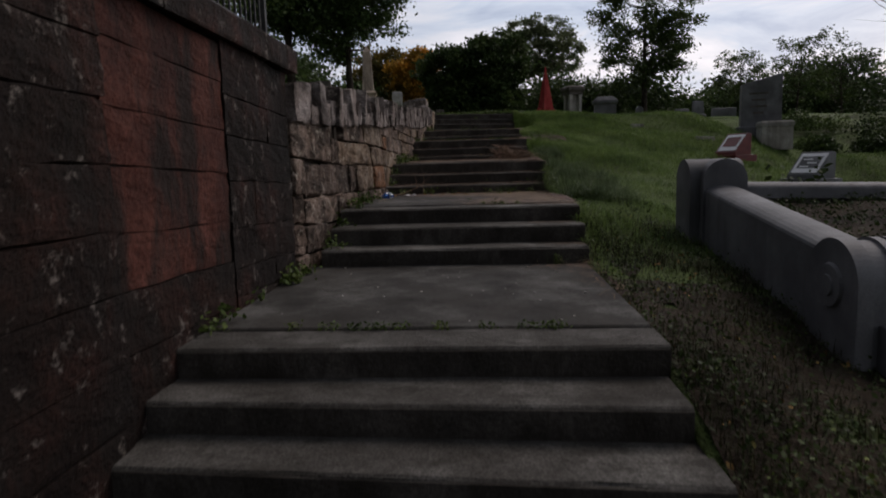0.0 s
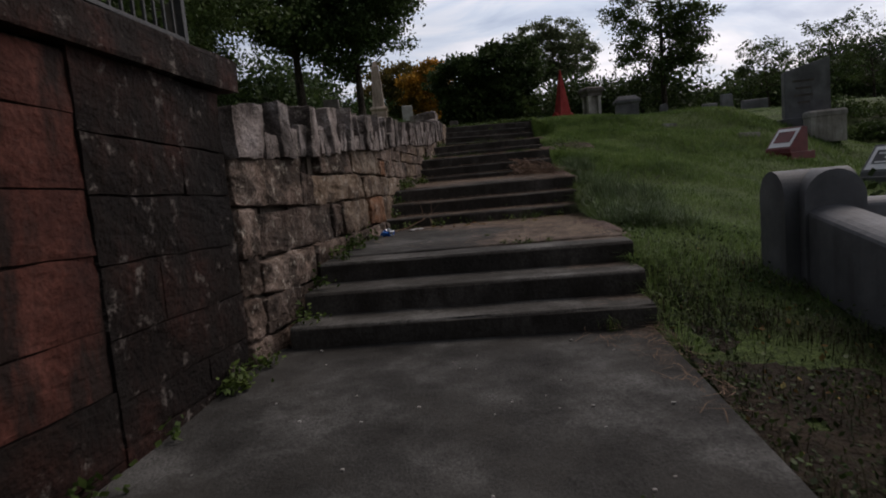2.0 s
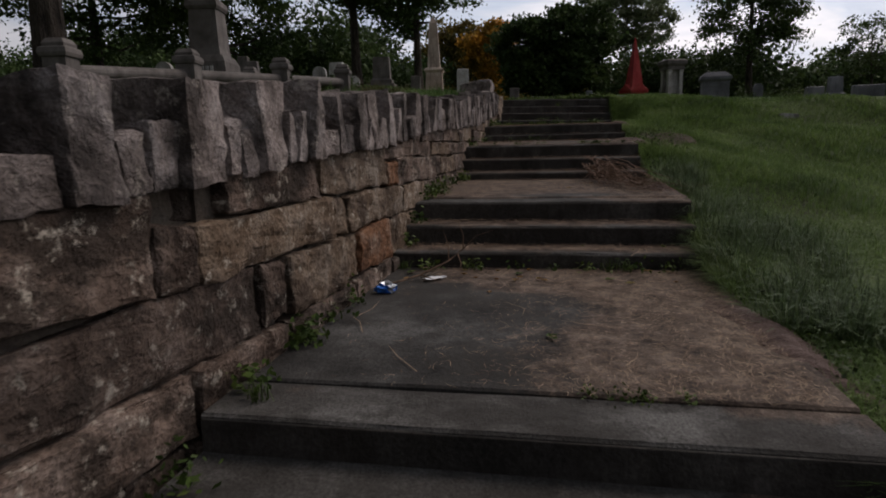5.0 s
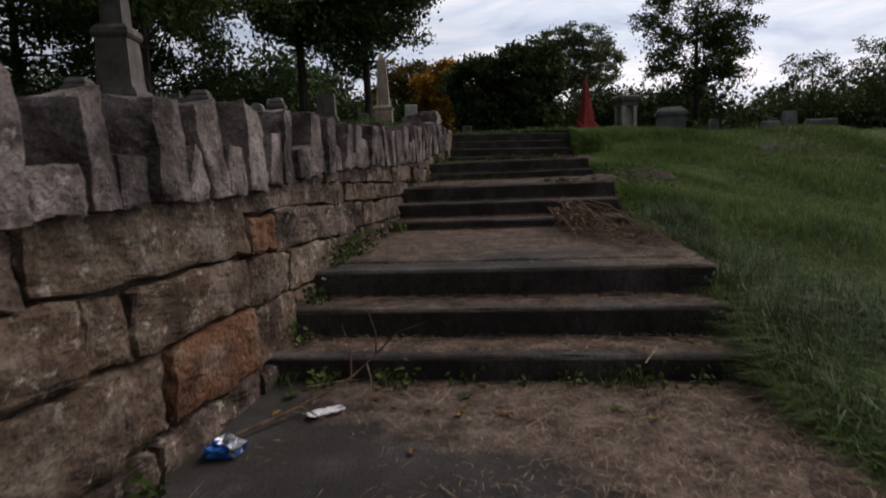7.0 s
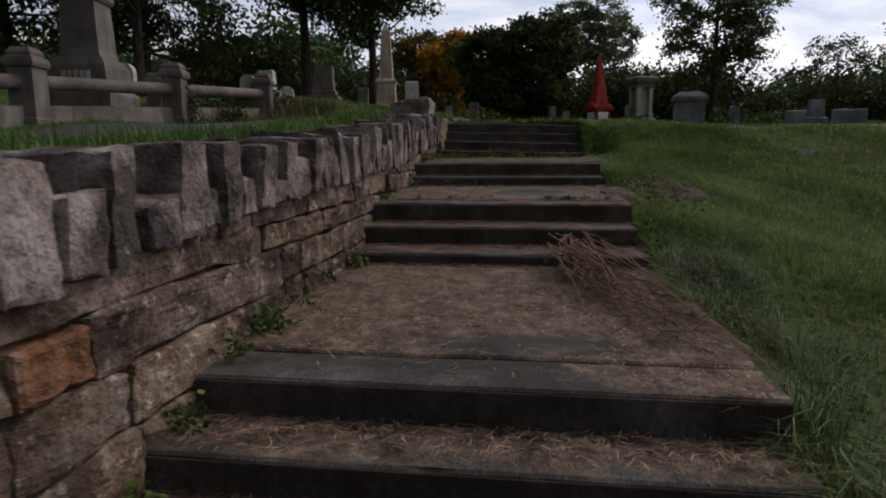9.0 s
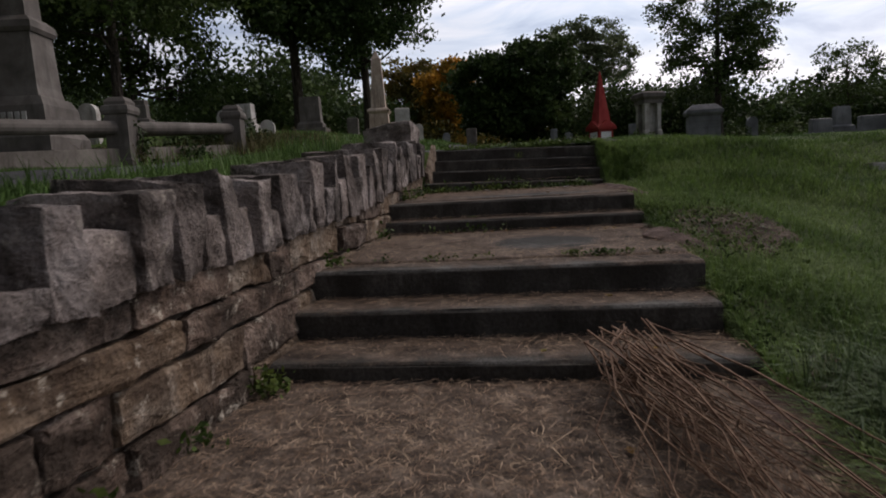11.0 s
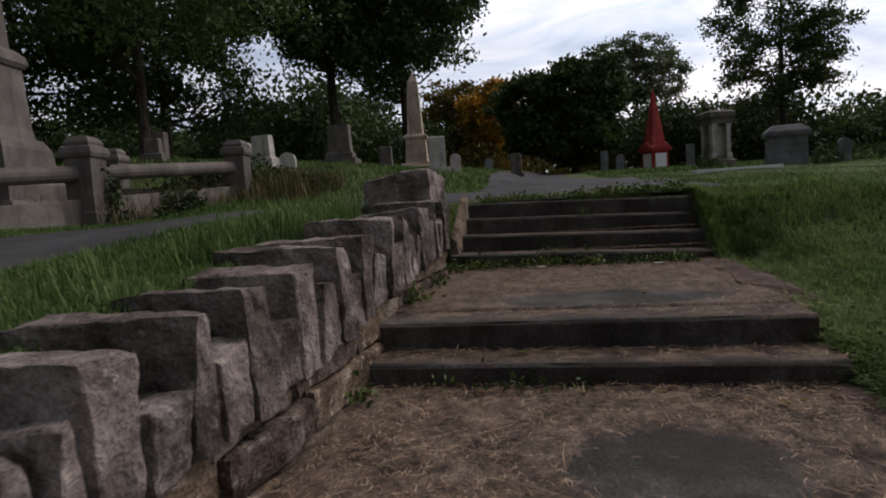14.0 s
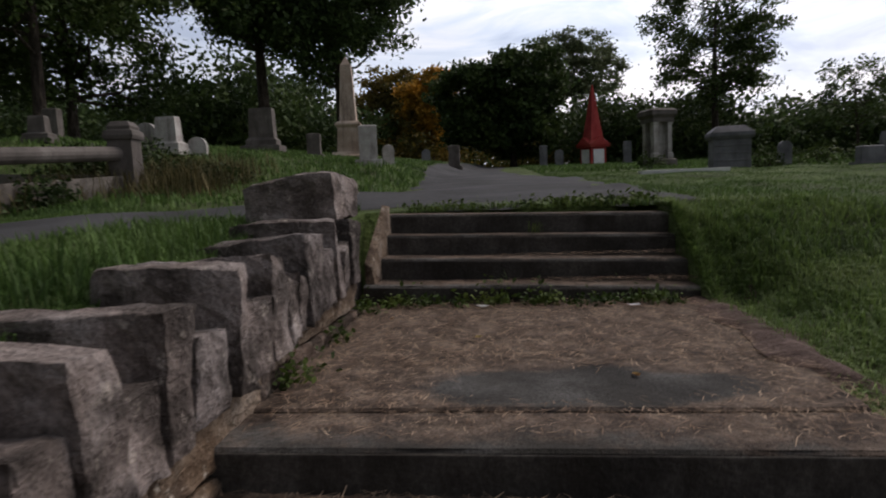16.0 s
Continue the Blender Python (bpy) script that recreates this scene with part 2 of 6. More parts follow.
M_STRAW = material("dry_straw", [(0.17, 0.125, 0.092), (0.40, 0.31, 0.225)], scale=14, grain=50, bump=0, island=0.45)
M_NEEDLE = material("brown_needles", [(0.1087, 0.0754, 0.0551), (0.2175, 0.1566, 0.1160), (0.3480, 0.2682, 0.2030)], scale=9, grain=50, bump=0, island=0.6)
M_TWIG = material("dead_twigs", [(0.085, 0.058, 0.043), (0.19, 0.13, 0.092)], scale=10, grain=50, bump=0, island=0.4)
M_ROOT = material("dry_reddish_stalks", [(0.13, 0.080, 0.058), (0.27, 0.185, 0.135)], scale=10, grain=50, bump=0, island=0.4)
M_EARTH = material("crumbling_bank_earth", [(0.030, 0.021, 0.015), (0.062, 0.044, 0.031), (0.105, 0.078, 0.056)], scale=4, grain=34, grain_depth=0.5, bump=0.9, bump_size=0.03)
M_GROUND = material("grassy_earth", [(0.040, 0.048, 0.018), (0.063, 0.090, 0.026), (0.090, 0.129, 0.037)], scale=0.9, grain=24, grain_depth=0.5, bump=0.9, bump_size=0.05,
                    spots=(0.06, 0.048, 0.03), spot_scale=1.6, spot_edge=(0.60, 0.70))
M_GRASS = material("green_grass_blades", [(0.0660, 0.1120, 0.0310), (0.1160, 0.1830, 0.0500), (0.1700, 0.2360, 0.0850)], scale=1.1, grain=9, grain_depth=0.3, bump=0, island=0.35, rough=0.6, translucent=0.35)
M_GRASS_DEEP = material("deep_green_grass", [(0.0460, 0.0862, 0.0253), (0.0828, 0.1437, 0.0391), (0.1207, 0.1898, 0.0633)], scale=0.7, grain=9, grain_depth=0.3, bump=0, island=0.35, rough=0.6, translucent=0.3)
# straggling grass of the lower bank, darkened in colour for the shade there
M_GRASS_DRY_SHADE = material("shade_toned_dry_grass", [(0.0135, 0.0149, 0.0068), (0.0257, 0.0264, 0.0114), (0.0459, 0.0401, 0.0206)], scale=1.6, grain=9, grain_depth=0.3, bump=0, island=0.45, rough=0.65, translucent=0.15)
M_TUFT = material("bluish_long_grass", [(0.066, 0.104, 0.044), (0.118, 0.162, 0.078)], scale=1.5, grain=9, bump=0, island=0.4, rough=0.55, translucent=0.2)
# bank grass with the shade of the lower bank in its colour
M_TUFT_DARK = material("shade_toned_bank_grass", [(0.016, 0.027, 0.009), (0.030, 0.047, 0.015), (0.052, 0.068, 0.024)], scale=2.2, grain=9, bump=0, island=0.4, rough=0.6, translucent=0.15)
M_DRYWEED = material("olive_brown_weeds", [(0.050, 0.050, 0.022), (0.090, 0.082, 0.036), (0.150, 0.125, 0.060)], scale=1.5, grain=9, bump=0, island=0.4, rough=0.65, translucent=0.2)
M_WEED = material("low_weed_leaves", [(0.0319, 0.0560, 0.0152), (0.0605, 0.0944, 0.0228), (0.1075, 0.1408, 0.0365)], scale=2.5, grain=14, bump=0, island=0.4, rough=0.55, translucent=0.2)
# darker copy of the weed leaves, with shade put into the green
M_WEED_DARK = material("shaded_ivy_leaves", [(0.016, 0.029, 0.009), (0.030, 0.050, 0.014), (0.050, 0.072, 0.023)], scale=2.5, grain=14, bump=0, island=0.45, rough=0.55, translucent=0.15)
M_FALLEN = material("fallen_leaves", [(0.14, 0.07, 0.03), (0.26, 0.16, 0.06), (0.25, 0.24, 0.09)], scale=9, grain=30, bump=0, island=0.4)
M_ASPHALT = material("old_asphalt", [(0.030, 0.030, 0.031), (0.046, 0.046, 0.048), (0.064, 0.064, 0.067)], scale=0.8, grain=120, grain_depth=0.5, bump=0.5, bump_size=0.006)
M_BARK = material("dark_bark", [(0.022, 0.018, 0.015), (0.05, 0.04, 0.032), (0.08, 0.065, 0.052)], scale=2, grain=12, grain_depth=0.5, bump=1.0, bump_size=0.05, stretch=(3, 3, 0.7))
M_LEAF = material("dark_green_foliage", [(0.030, 0.050, 0.017), (0.050, 0.080, 0.023), (0.082, 0.116, 0.036)], scale=0.35, grain=3, bump=0, island=0.4, rough=0.6, translucent=0.25)
M_LEAF_DEEP = material("deep_green_foliage", [(0.028, 0.049, 0.019), (0.050, 0.082, 0.027), (0.080, 0.116, 0.038)], scale=0.35, grain=3, bump=0, island=0.4, rough=0.6, translucent=0.2)
M_LEAF_LIGHT = material("thin_green_foliage", [(0.070, 0.098, 0.050), (0.110, 0.140, 0.072), (0.155, 0.185, 0.105)], scale=0.4, grain=3, bump=0, island=0.4, rough=0.6, translucent=0.3)
# low sunlight on the far tree, put into the leaf colour as orange and gold
M_LEAF_GOLD = material("sunset_gold_foliage", [(0.110, 0.088, 0.022), (0.340, 0.200, 0.030), (0.640, 0.335, 0.048)], scale=0.30, grain=2, bump=0, island=0.4, rough=0.6, translucent=0.3)
M_LEAF_OLIVE = material("olive_brown_foliage", [(0.0585, 0.0650, 0.0195), (0.1105, 0.0975, 0.0260), (0.2080, 0.1430, 0.0325)], scale=0.18, grain=3, bump=0, island=0.45, rough=0.6, translucent=0.25)
M_FOIL = material("crushed_silver_can", [(0.55, 0.57, 0.62), (0.75, 0.77, 0.8)], scale=20, rough=0.3, grain=60, grain_depth=0.1, bump=0.2, metal=0.8, spec=0.5)
M_BLUE = material("blue_can_print", [(0.02, 0.08, 0.35), (0.04, 0.16, 0.5)], scale=20, rough=0.35, grain=60, bump=0.1, metal=0.3)
M_PAPER = material("white_wrapper", [(0.6, 0.6, 0.62), (0.78, 0.78, 0.8)], scale=20, rough=0.5, grain=60, grain_depth=0.1, bump=0.1)


# ---------------------------------------------------------------- mesh helpers
def empty(name, at=(0, 0, 0), rz=0.0):
    e = new(name)
    e.matrix_world = pose(*at, 0, 0, rz)
    e.empty_display_size = 0.1
    return e


def part(name, bm, mat, parent=None, label="", smooth=False):
    """Links a bmesh, or a mesh, as one object under its thing."""
    if isinstance(bm, bpy.types.Mesh):
        me = bm
    else:
        me = bpy.data.meshes.new(name)
        bm.to_mesh(me)
        bm.free()
    if not me.materials:
        me.materials.append(mat)
    if smooth:
        me.polygons.foreach_set("use_smooth", [True] * len(me.polygons))
    ob = new(name, me)
    if parent:
        ob.parent = parent
    if label:
        ob["label"] = label
    return ob


def soup(name, verts, faces, mat, parent=None):
    """One mesh of many loose quads or triangles from arrays."""
    me = bpy.data.meshes.new(name)
    verts, faces = np.asarray(verts, np.float32), np.asarray(faces, np.int32)
    k = faces.shape[1]
    me.vertices.add(len(verts))
    me.vertices.foreach_set("co", verts.ravel())
    me.loops.add(faces.size)
    me.loops.foreach_set("vertex_index", faces.ravel())
    me.polygons.add(len(faces))
    me.polygons.foreach_set("loop_start", np.arange(0, faces.size, k, dtype=np.int32))
    me.update(calc_edges=True)
    me.validate()
    return part(name, me, mat, parent)


def box(bm, x0, x1, y0, y1, z0, z1, bevel=0.0, taper=1.0):
    r = bmesh.ops.create_cube(bm, size=1)["verts"]
    for v in r:
        s = taper if v.co.z > 0 else 1.0
        v.co = Vector(((x0 + x1) / 2 + v.co.x * (x1 - x0) * s, (y0 + y1) / 2 + v.co.y * (y1 - y0) * s, z0 if v.co.z < 0 else z1))
    if bevel:
        es = {e for v in r for e in v.link_edges}
        bmesh.ops.bevel(bm, geom=list(es), offset=bevel, segments=2, affect="EDGES", profile=0.6)
    return bm


def rough_block(sx, sy, sz, seed, cuts=3, rough=0.02, round_=0.05, lean=0.0, skew=0.0):
    """A hewn stone round the origin: split faces that are not quite square, chipped edges."""
    bm = bmesh.new()
    bmesh.ops.create_cube(bm, size=1)
    bmesh.ops.subdivide_edges(bm, edges=bm.edges[:], cuts=cuts, use_grid_fill=True)
    off = Vector((seed * 3.71, seed * 1.93, seed * 2.57))
    rnd = random.Random(int(seed * 1000))
    corner = {(a, b, c): Vector((rnd.uniform(-1, 1), rnd.uniform(-1, 1), rnd.uniform(-1, 1))) * skew * (1.0 if c else 0.3) for a in (0, 1) for b in (0, 1) for c in (0, 1)}
    for v in bm.verts:
        u = v.co + Vector((0.5, 0.5, 0.5))
        p = Vector((v.co.x * sx, v.co.y * sy, v.co.z * sz))
        q = Vector(p)
        for (a, b, c), d in corner.items():
            q += d * ((u.x if a else 1 - u.x) * (u.y if b else 1 - u.y) * (u.z if c else 1 - u.z))
        ends = [abs(abs(v.co[i]) - 0.5) < 1e-5 for i in range(3)]
        if sum(ends) >= 2:
            chip = round_ * (0.25 + 0.75 * abs(noise.noise(p * 9 + off)))
            for i in range(3):
                if ends[i]:
                    q[i] -= math.copysign(chip * 0.6, p[i])
        # split facets with ridges between them
        cell = noise.noise(p * 3.5 + off) + 0.8 * abs(noise.noise(p * 8.0 + off)) + 0.45 * abs(noise.noise(p * 19.0 + off)) - 0.4
        inward = Vector([math.copysign(1.0, v.co[i]) if ends[i] else 0.0 for i in range(3)])
        q += inward * cell * rough * 0.8 + noise.noise_vector(p * 13 + off) * rough * 0.4
        q.x += lean * p.z
        v.co = q
    return bm


def tube(bm, pts, radii, sides=7):
    """A tapered tube along points."""
    rings = []
    pts = [Vector(p) for p in pts]
    for i, p in enumerate(pts):
        d = (pts[min(i + 1, len(pts) - 1)] - pts[max(i - 1, 0)]).normalized()
        a = d.orthogonal().normalized()
        b = d.cross(a)
        rings.append([bm.verts.new(p + (a * math.cos(2 * math.pi * k / sides) + b * math.sin(2 * math.pi * k / sides)) * radii[i]) for k in range(sides)])
    for r, s in zip(rings, rings[1:]):
        for k in range(sides):
            bm.faces.new((r[k], r[(k + 1) % sides], s[(k + 1) % sides], s[k]))
    bm.faces.new(rings[0][::-1])
    bm.faces.new(rings[-1])
    return bm


def lathe_square(bm, profile, cx=0.0, cy=0.0):
    """Square tapering courses stacked along z: (half width, half depth, z) from the foot up."""
    prev = None
    for hx, hy, z in profile:
        ring = [bm.verts.new((cx + sx * hx, cy + sy * hy, z)) for sx, sy in ((-1, -1), (1, -1), (1, 1), (-1, 1))]
        if prev:
            for k in range(4):
                bm.faces.new((prev[k], prev[(k + 1) % 4], ring[(k + 1) % 4], ring[k]))
        else:
            bm.faces.new(ring[::-1])
        prev = ring
    bm.faces.new(prev)
    return bm


def soften(bm, offset):
    bmesh.ops.bevel(bm, geom=bm.edges[:], offset=offset, segments=2, affect="EDGES", profile=0.6, clamp_overlap=True)
    return bm


# ---------------------------------------------------------------- the lie of the land
NOSES = [(-0.95, -0.51), (-0.57, -0.34), (-0.19, -0.17), (0.2, 0.0), (2.85, 0.19), (3.25, 0.365), (3.73, 0.530), (6.71, 0.70), (7.11, 0.875), (7.49, 1.06),
         (10.12, 1.225), (10.62, 1.40), (11.03, 1.59), (13.1, 1.785), (13.43, 1.96), (16.02, 2.14), (16.35, 2.315), (16.68, 2.49), (16.95, 2.665)]
LANDING_END = {3: 0.035, 6: 0.565, 9: 1.125, 12: 1.665, 14: 2.02}
XL, XR = -1.25, 1.29
BANK_Y = [-30, -1, 0.2, 2.8, 3.7, 6.6, 7.5, 10, 10.95, 13, 13.4, 15.9, 17, 75, 120, 600]
BANK_Z = [-6, -0.55, -0.15, 0.05, 0.34, 0.58, 0.84, 1.15, 1.40, 1.68, 1.78, 2.05, 2.69, 5.3, 6.5, 8.0]
TOP_Y = [-30, 2.6, 4.75, 7.5, 11.1, 13.3, 14.9, 16.2, 17.5]
TOP_Z = [1.8, 1.80, 1.94, 2.09, 2.32, 2.56, 2.70, 2.78, 2.80]


def step(a, b, v):
    v = np.clip((v - a) / (b - a), 0, 1)
    return v * v * (3 - 2 * v)


def wall_top(y):
    return float(np.interp(y, TOP_Y, TOP_Z))


def bank(y):
    return np.interp(y, BANK_Y, BANK_Z)


def ground_z(x, y):
    x, y = np.asarray(x, float), np.asarray(y, float)
    z = bank(y)
    w = 1 - 0.74 * step(12.5, 17.0, y) - 0.18 * step(20, 30, y)
    smooth_bank = np.interp(y, [-30, 0.2, 3.2, 7.2, 10, 13, 15.5, 17, 75, 120, 600], [-6, -0.15, 0.22, 0.74, 1.25, 1.78, 2.24, 2.68, 5.3, 6.5, 8.0])
    z = z + (smooth_bank - z) * step(1.32, 2.1, x)
    right = -0.15 * np.clip(x - 1.5, 0, 9) * w - np.clip(0.35 * (x - 7), 0, 1.3) * (1 - step(18, 26, y)) * step(5, 14, y)
    right = right - 0.12 * step(1.25, 1.6, x) * step(14.5, 16, y) * (1 - step(16.6, 18, y))
    upper = np.interp(y, TOP_Y, TOP_Z) - 0.10
    left = np.where(y < 17, upper, z) + (0.35 * step(2.0, 3.8, -x) + 0.12 * np.clip(-x - 2.2, 0, 12)) * step(19, 29, y)
    z = np.where(x > 0, z + right, np.where(x < -1.585, left, z))
    wave = 0.03 * np.sin(x * 1.7 + y * 0.9) + 0.025 * np.sin(y * 2.3 - x * 1.1)
    inside = (x > -1.58) & (x < 1.28) & (y < 17.22)
    z = z + wave * np.where((x > 1.4) | (x < -2), 1, 0.2)
    return np.where(inside, z - 0.55, z)


def ground_at(x, y):
    return float(ground_z(x, y))


def build_ground():
    xs = np.unique(np.concatenate([np.linspace(-400, -60, 8), np.linspace(-60, -14, 20), np.linspace(-14, -2.2, 32), [-1.9, -1.62, -1.57, -1.3, 1.20, 1.275, 1.285], np.linspace(1.4, 12, 54), np.linspace(12, 60, 26), np.linspace(60, 400, 8)]))
    ys = np.unique(np.concatenate([np.linspace(-60, -5, 12), np.linspace(-5, 20, 126), np.linspace(20, 60, 60), np.linspace(60, 140, 24), np.linspace(140, 600, 12)]))
    gx, gy = np.meshgrid(xs, ys)
    gz = ground_z(gx, gy)
    v = np.stack([gx, gy, gz], -1).reshape(-1, 3)
    i = np.arange(len(ys) * len(xs)).reshape(len(ys), len(xs))
    f = np.stack([i[:-1, :-1], i[:-1, 1:], i[1:, 1:], i[1:, :-1]], -1).reshape(-1, 4)
    ob = soup("ground", v, f, M_GROUND)
    ob.data.polygons.foreach_set("use_smooth", [True] * len(ob.data.polygons))
    tagged(ob, "uneven grassy cemetery hillside of dark earth", "ground", kind="structure")


ROAD = [(-6.1, 4.0, 1.1), (-6.0, 8.5, 1.15), (-5.6, 12.6, 1.4), (-4.9, 15.8, 1.6), (-3.3, 18.4, 1.6), (-1.2, 20.6, 1.6), (-0.2, 23.0, 1.9), (-0.6, 28, 1.8), (-1.6, 36, 1.7), (-2.2, 48, 1.7), (-2.0, 64, 1.7), (-2, 90, 1.7)]


def road_point(s):
    n = len(ROAD) - 1
    i = min(int(s * n), n - 1)
    u = s * n - i
    p = [np.array(ROAD[max(0, min(n, k))]) for k in (i - 1, i, i + 1, i + 2)]
    return 0.5 * (2 * p[1] + (p[2] - p[0]) * u + (2 * p[0] - 5 * p[1] + 4 * p[2] - p[3]) * u * u + (3 * p[1] - p[0] - 3 * p[2] + p[3]) * u ** 3)


ROAD_PTS = np.array([road_point(s) for s in np.linspace(0, 1, 121)])


def on_road(x, y, margin=0.0):
    """How far inside the asphalt a place lies; above nought is inside."""
    d = np.full(np.shape(x), -1e9)
    for px, py, w in ROAD_PTS:
        d = np.maximum(d, w + margin - np.hypot(np.asarray(x) - px, np.asarray(y) - py))
    apron = np.minimum(np.minimum(np.asarray(x) + 1.15, 1.6 - np.asarray(x)), np.minimum(np.asarray(y) - 17.25, 21.5 - np.asarray(y)))
    return np.maximum(d, apron + margin)


def build_road():
    verts, faces = [], []
    m = 8
    for i, (px, py, w) in enumerate(ROAD_PTS):
        a = ROAD_PTS[max(0, i - 1)][:2]
        b = ROAD_PTS[min(len(ROAD_PTS) - 1, i + 1)][:2]
        d = (b - a) / np.linalg.norm(b - a)
        for k in range(m + 1):
            s = (k / m * 2 - 1) * (w + 0.08 * math.sin(i * 1.3 + (k > m / 2) * 2))
            x, y = px + d[1] * s, py - d[0] * s
            verts.append((x, y, ground_at(x, y) + 0.035 - 0.03 * abs(k / m * 2 - 1) ** 3))
    for i in range(len(ROAD_PTS) - 1):
        for k in range(m):
            a = i * (m + 1) + k
            faces.append((a, a + 1, a + m + 2, a + m + 1))
    ob = soup("road", verts, faces, M_ASPHALT)
    ob.data.polygons.foreach_set("use_smooth", [True] * len(ob.data.polygons))
    tagged(ob, "narrow cracked grey asphalt cemetery lane", "road", kind="structure")
    xs, ys = np.linspace(-1.25, 1.8, 30), np.linspace(17.45, 21.2, 30)
    gx, gy = np.meshgrid(xs, ys)
    gx = gx + 0.12 * np.sin(gy * 3) * (np.abs(gx) > 1.1)
    gy[0] += 0.14 * np.sin(xs * 4.1) + 0.08 * np.sin(xs * 11)
    gz = ground_z(gx, gy) + 0.028
    gz[0] -= 0.04
    gz[:, 0] -= 0.04
    gz[:, -1] -= 0.04
    i = np.arange(gx.size).reshape(gx.shape)
    f = np.stack([i[:-1, :-1], i[:-1, 1:], i[1:, 1:], i[1:, :-1]], -1).reshape(-1, 4)
    tagged(soup("pavement", np.stack([gx, gy, gz], -1).reshape(-1, 3), f, M_ASPHALT), "worn asphalt apron at the head of the steps", "pavement", kind="structure")


def slab_mesh(x0, x1, y0, y1, z0a, z0b, depth, seed, ny=3, skew=0.0, tilt=0.0):
    """A cast slab with a worn, chipped front edge; its top runs from z0a at the front to z0b at the back."""
    bm = bmesh.new()
    nx = 22
    rows = []
    for j, (fy, dz) in enumerate([(0.0, -depth), (0.004, -0.035), (0.008, -0.012), (0.022, -0.001)] + [(0.06 + 0.94 * k / ny, 0.0) for k in range(ny + 1)]):
        row = []
        for i in range(nx + 1):
            x = x0 + (x1 - x0) * i / nx
            y = y0 + fy if j < 4 else y0 + (y1 - y0) * fy
            z = z0a + (z0b - z0a) * max(0, (y - y0)) / (y1 - y0) + dz
            if j in (1, 2, 3):
                c = noise.noise(Vector((x * 6, seed * 7.3, 0.0)))
                chip = max(0.0, c - 0.28) * 0.028
                y += chip + 0.004 * noise.noise(Vector((x * 17, seed, 3.0)))
                z -= chip * 0.7
            z += 0.006 * noise.noise(Vector((x * 1.4, y * 1.4, seed))) + tilt * x
            y += skew * x * max(0.0, 1 - (y - y0) / (y1 - y0))
            row.append(bm.verts.new((x, y, z)))
        rows.append(row)
    back = [bm.verts.new((v.co.x, y1, v.co.z - depth)) for v in rows[-1]]
    rows.append(back)
    for a, b in zip(rows, rows[1:]):
        for i in range(nx):
            bm.faces.new((a[i], a[i + 1], b[i + 1], b[i]))
    for i in (0, nx):
        loop = [r[i] for r in rows]
        bm.faces.new(loop if i else loop[::-1])
    return bm


def litter_layer(ob, amount):
    """How thickly needles and soil lie on each point of a slab."""
    layer = ob.data.attributes.new("litter", "FLOAT", "POINT")
    layer.data.foreach_set("value", [max(0.0, min(1.0, amount(v.co.x, v.co.y))) for v in ob.data.vertices])


def tread_litter(k, x, u):
    if k <= 3:
        return 0.0
    if k <= 6:
        return 0.25 * u + (0.45 if x > 0.8 else 0.0) * u
    if k in LANDING_END:
        return 0.28 + 0.5 * u + 0.35 * max(0, x - 0.4) if k > 9 else 0.1 + 0.2 * u + 0.8 * max(0.0, x - 0.35)
    return 0.28 + 1.0 * u


def landing_litter(k, x, y):
    def bare(cx, cy, rx, ry):
        return min(1.0, 1.9 * math.exp(-((x - cx) / rx) ** 2 - ((y - cy) / ry) ** 2))
    if k == 3:
        return 0.7 * max(0.0, x - 0.7) * step(1.2, 2.6, y) + 0.12 * step(2.3, 2.8, y)
    if k == 6:
        return float(0.42 + 0.75 * (x - 0.05) + 0.75 * step(5.5, 6.5, y) - 0.55 * math.exp(-((x - 0.12) / 0.35) ** 2 - ((y - 5.55) / 0.3) ** 2))
    if k == 9:
        return 0.95 - 0.75 * bare(0.2, 8.05, 0.6, 0.16)
    if k == 12:
        return 0.92 - 0.85 * bare(0.35, 12.15, 0.38, 0.32)
    return 1.0 - 0.95 * bare(0.2, 14.08, 0.7, 0.24)


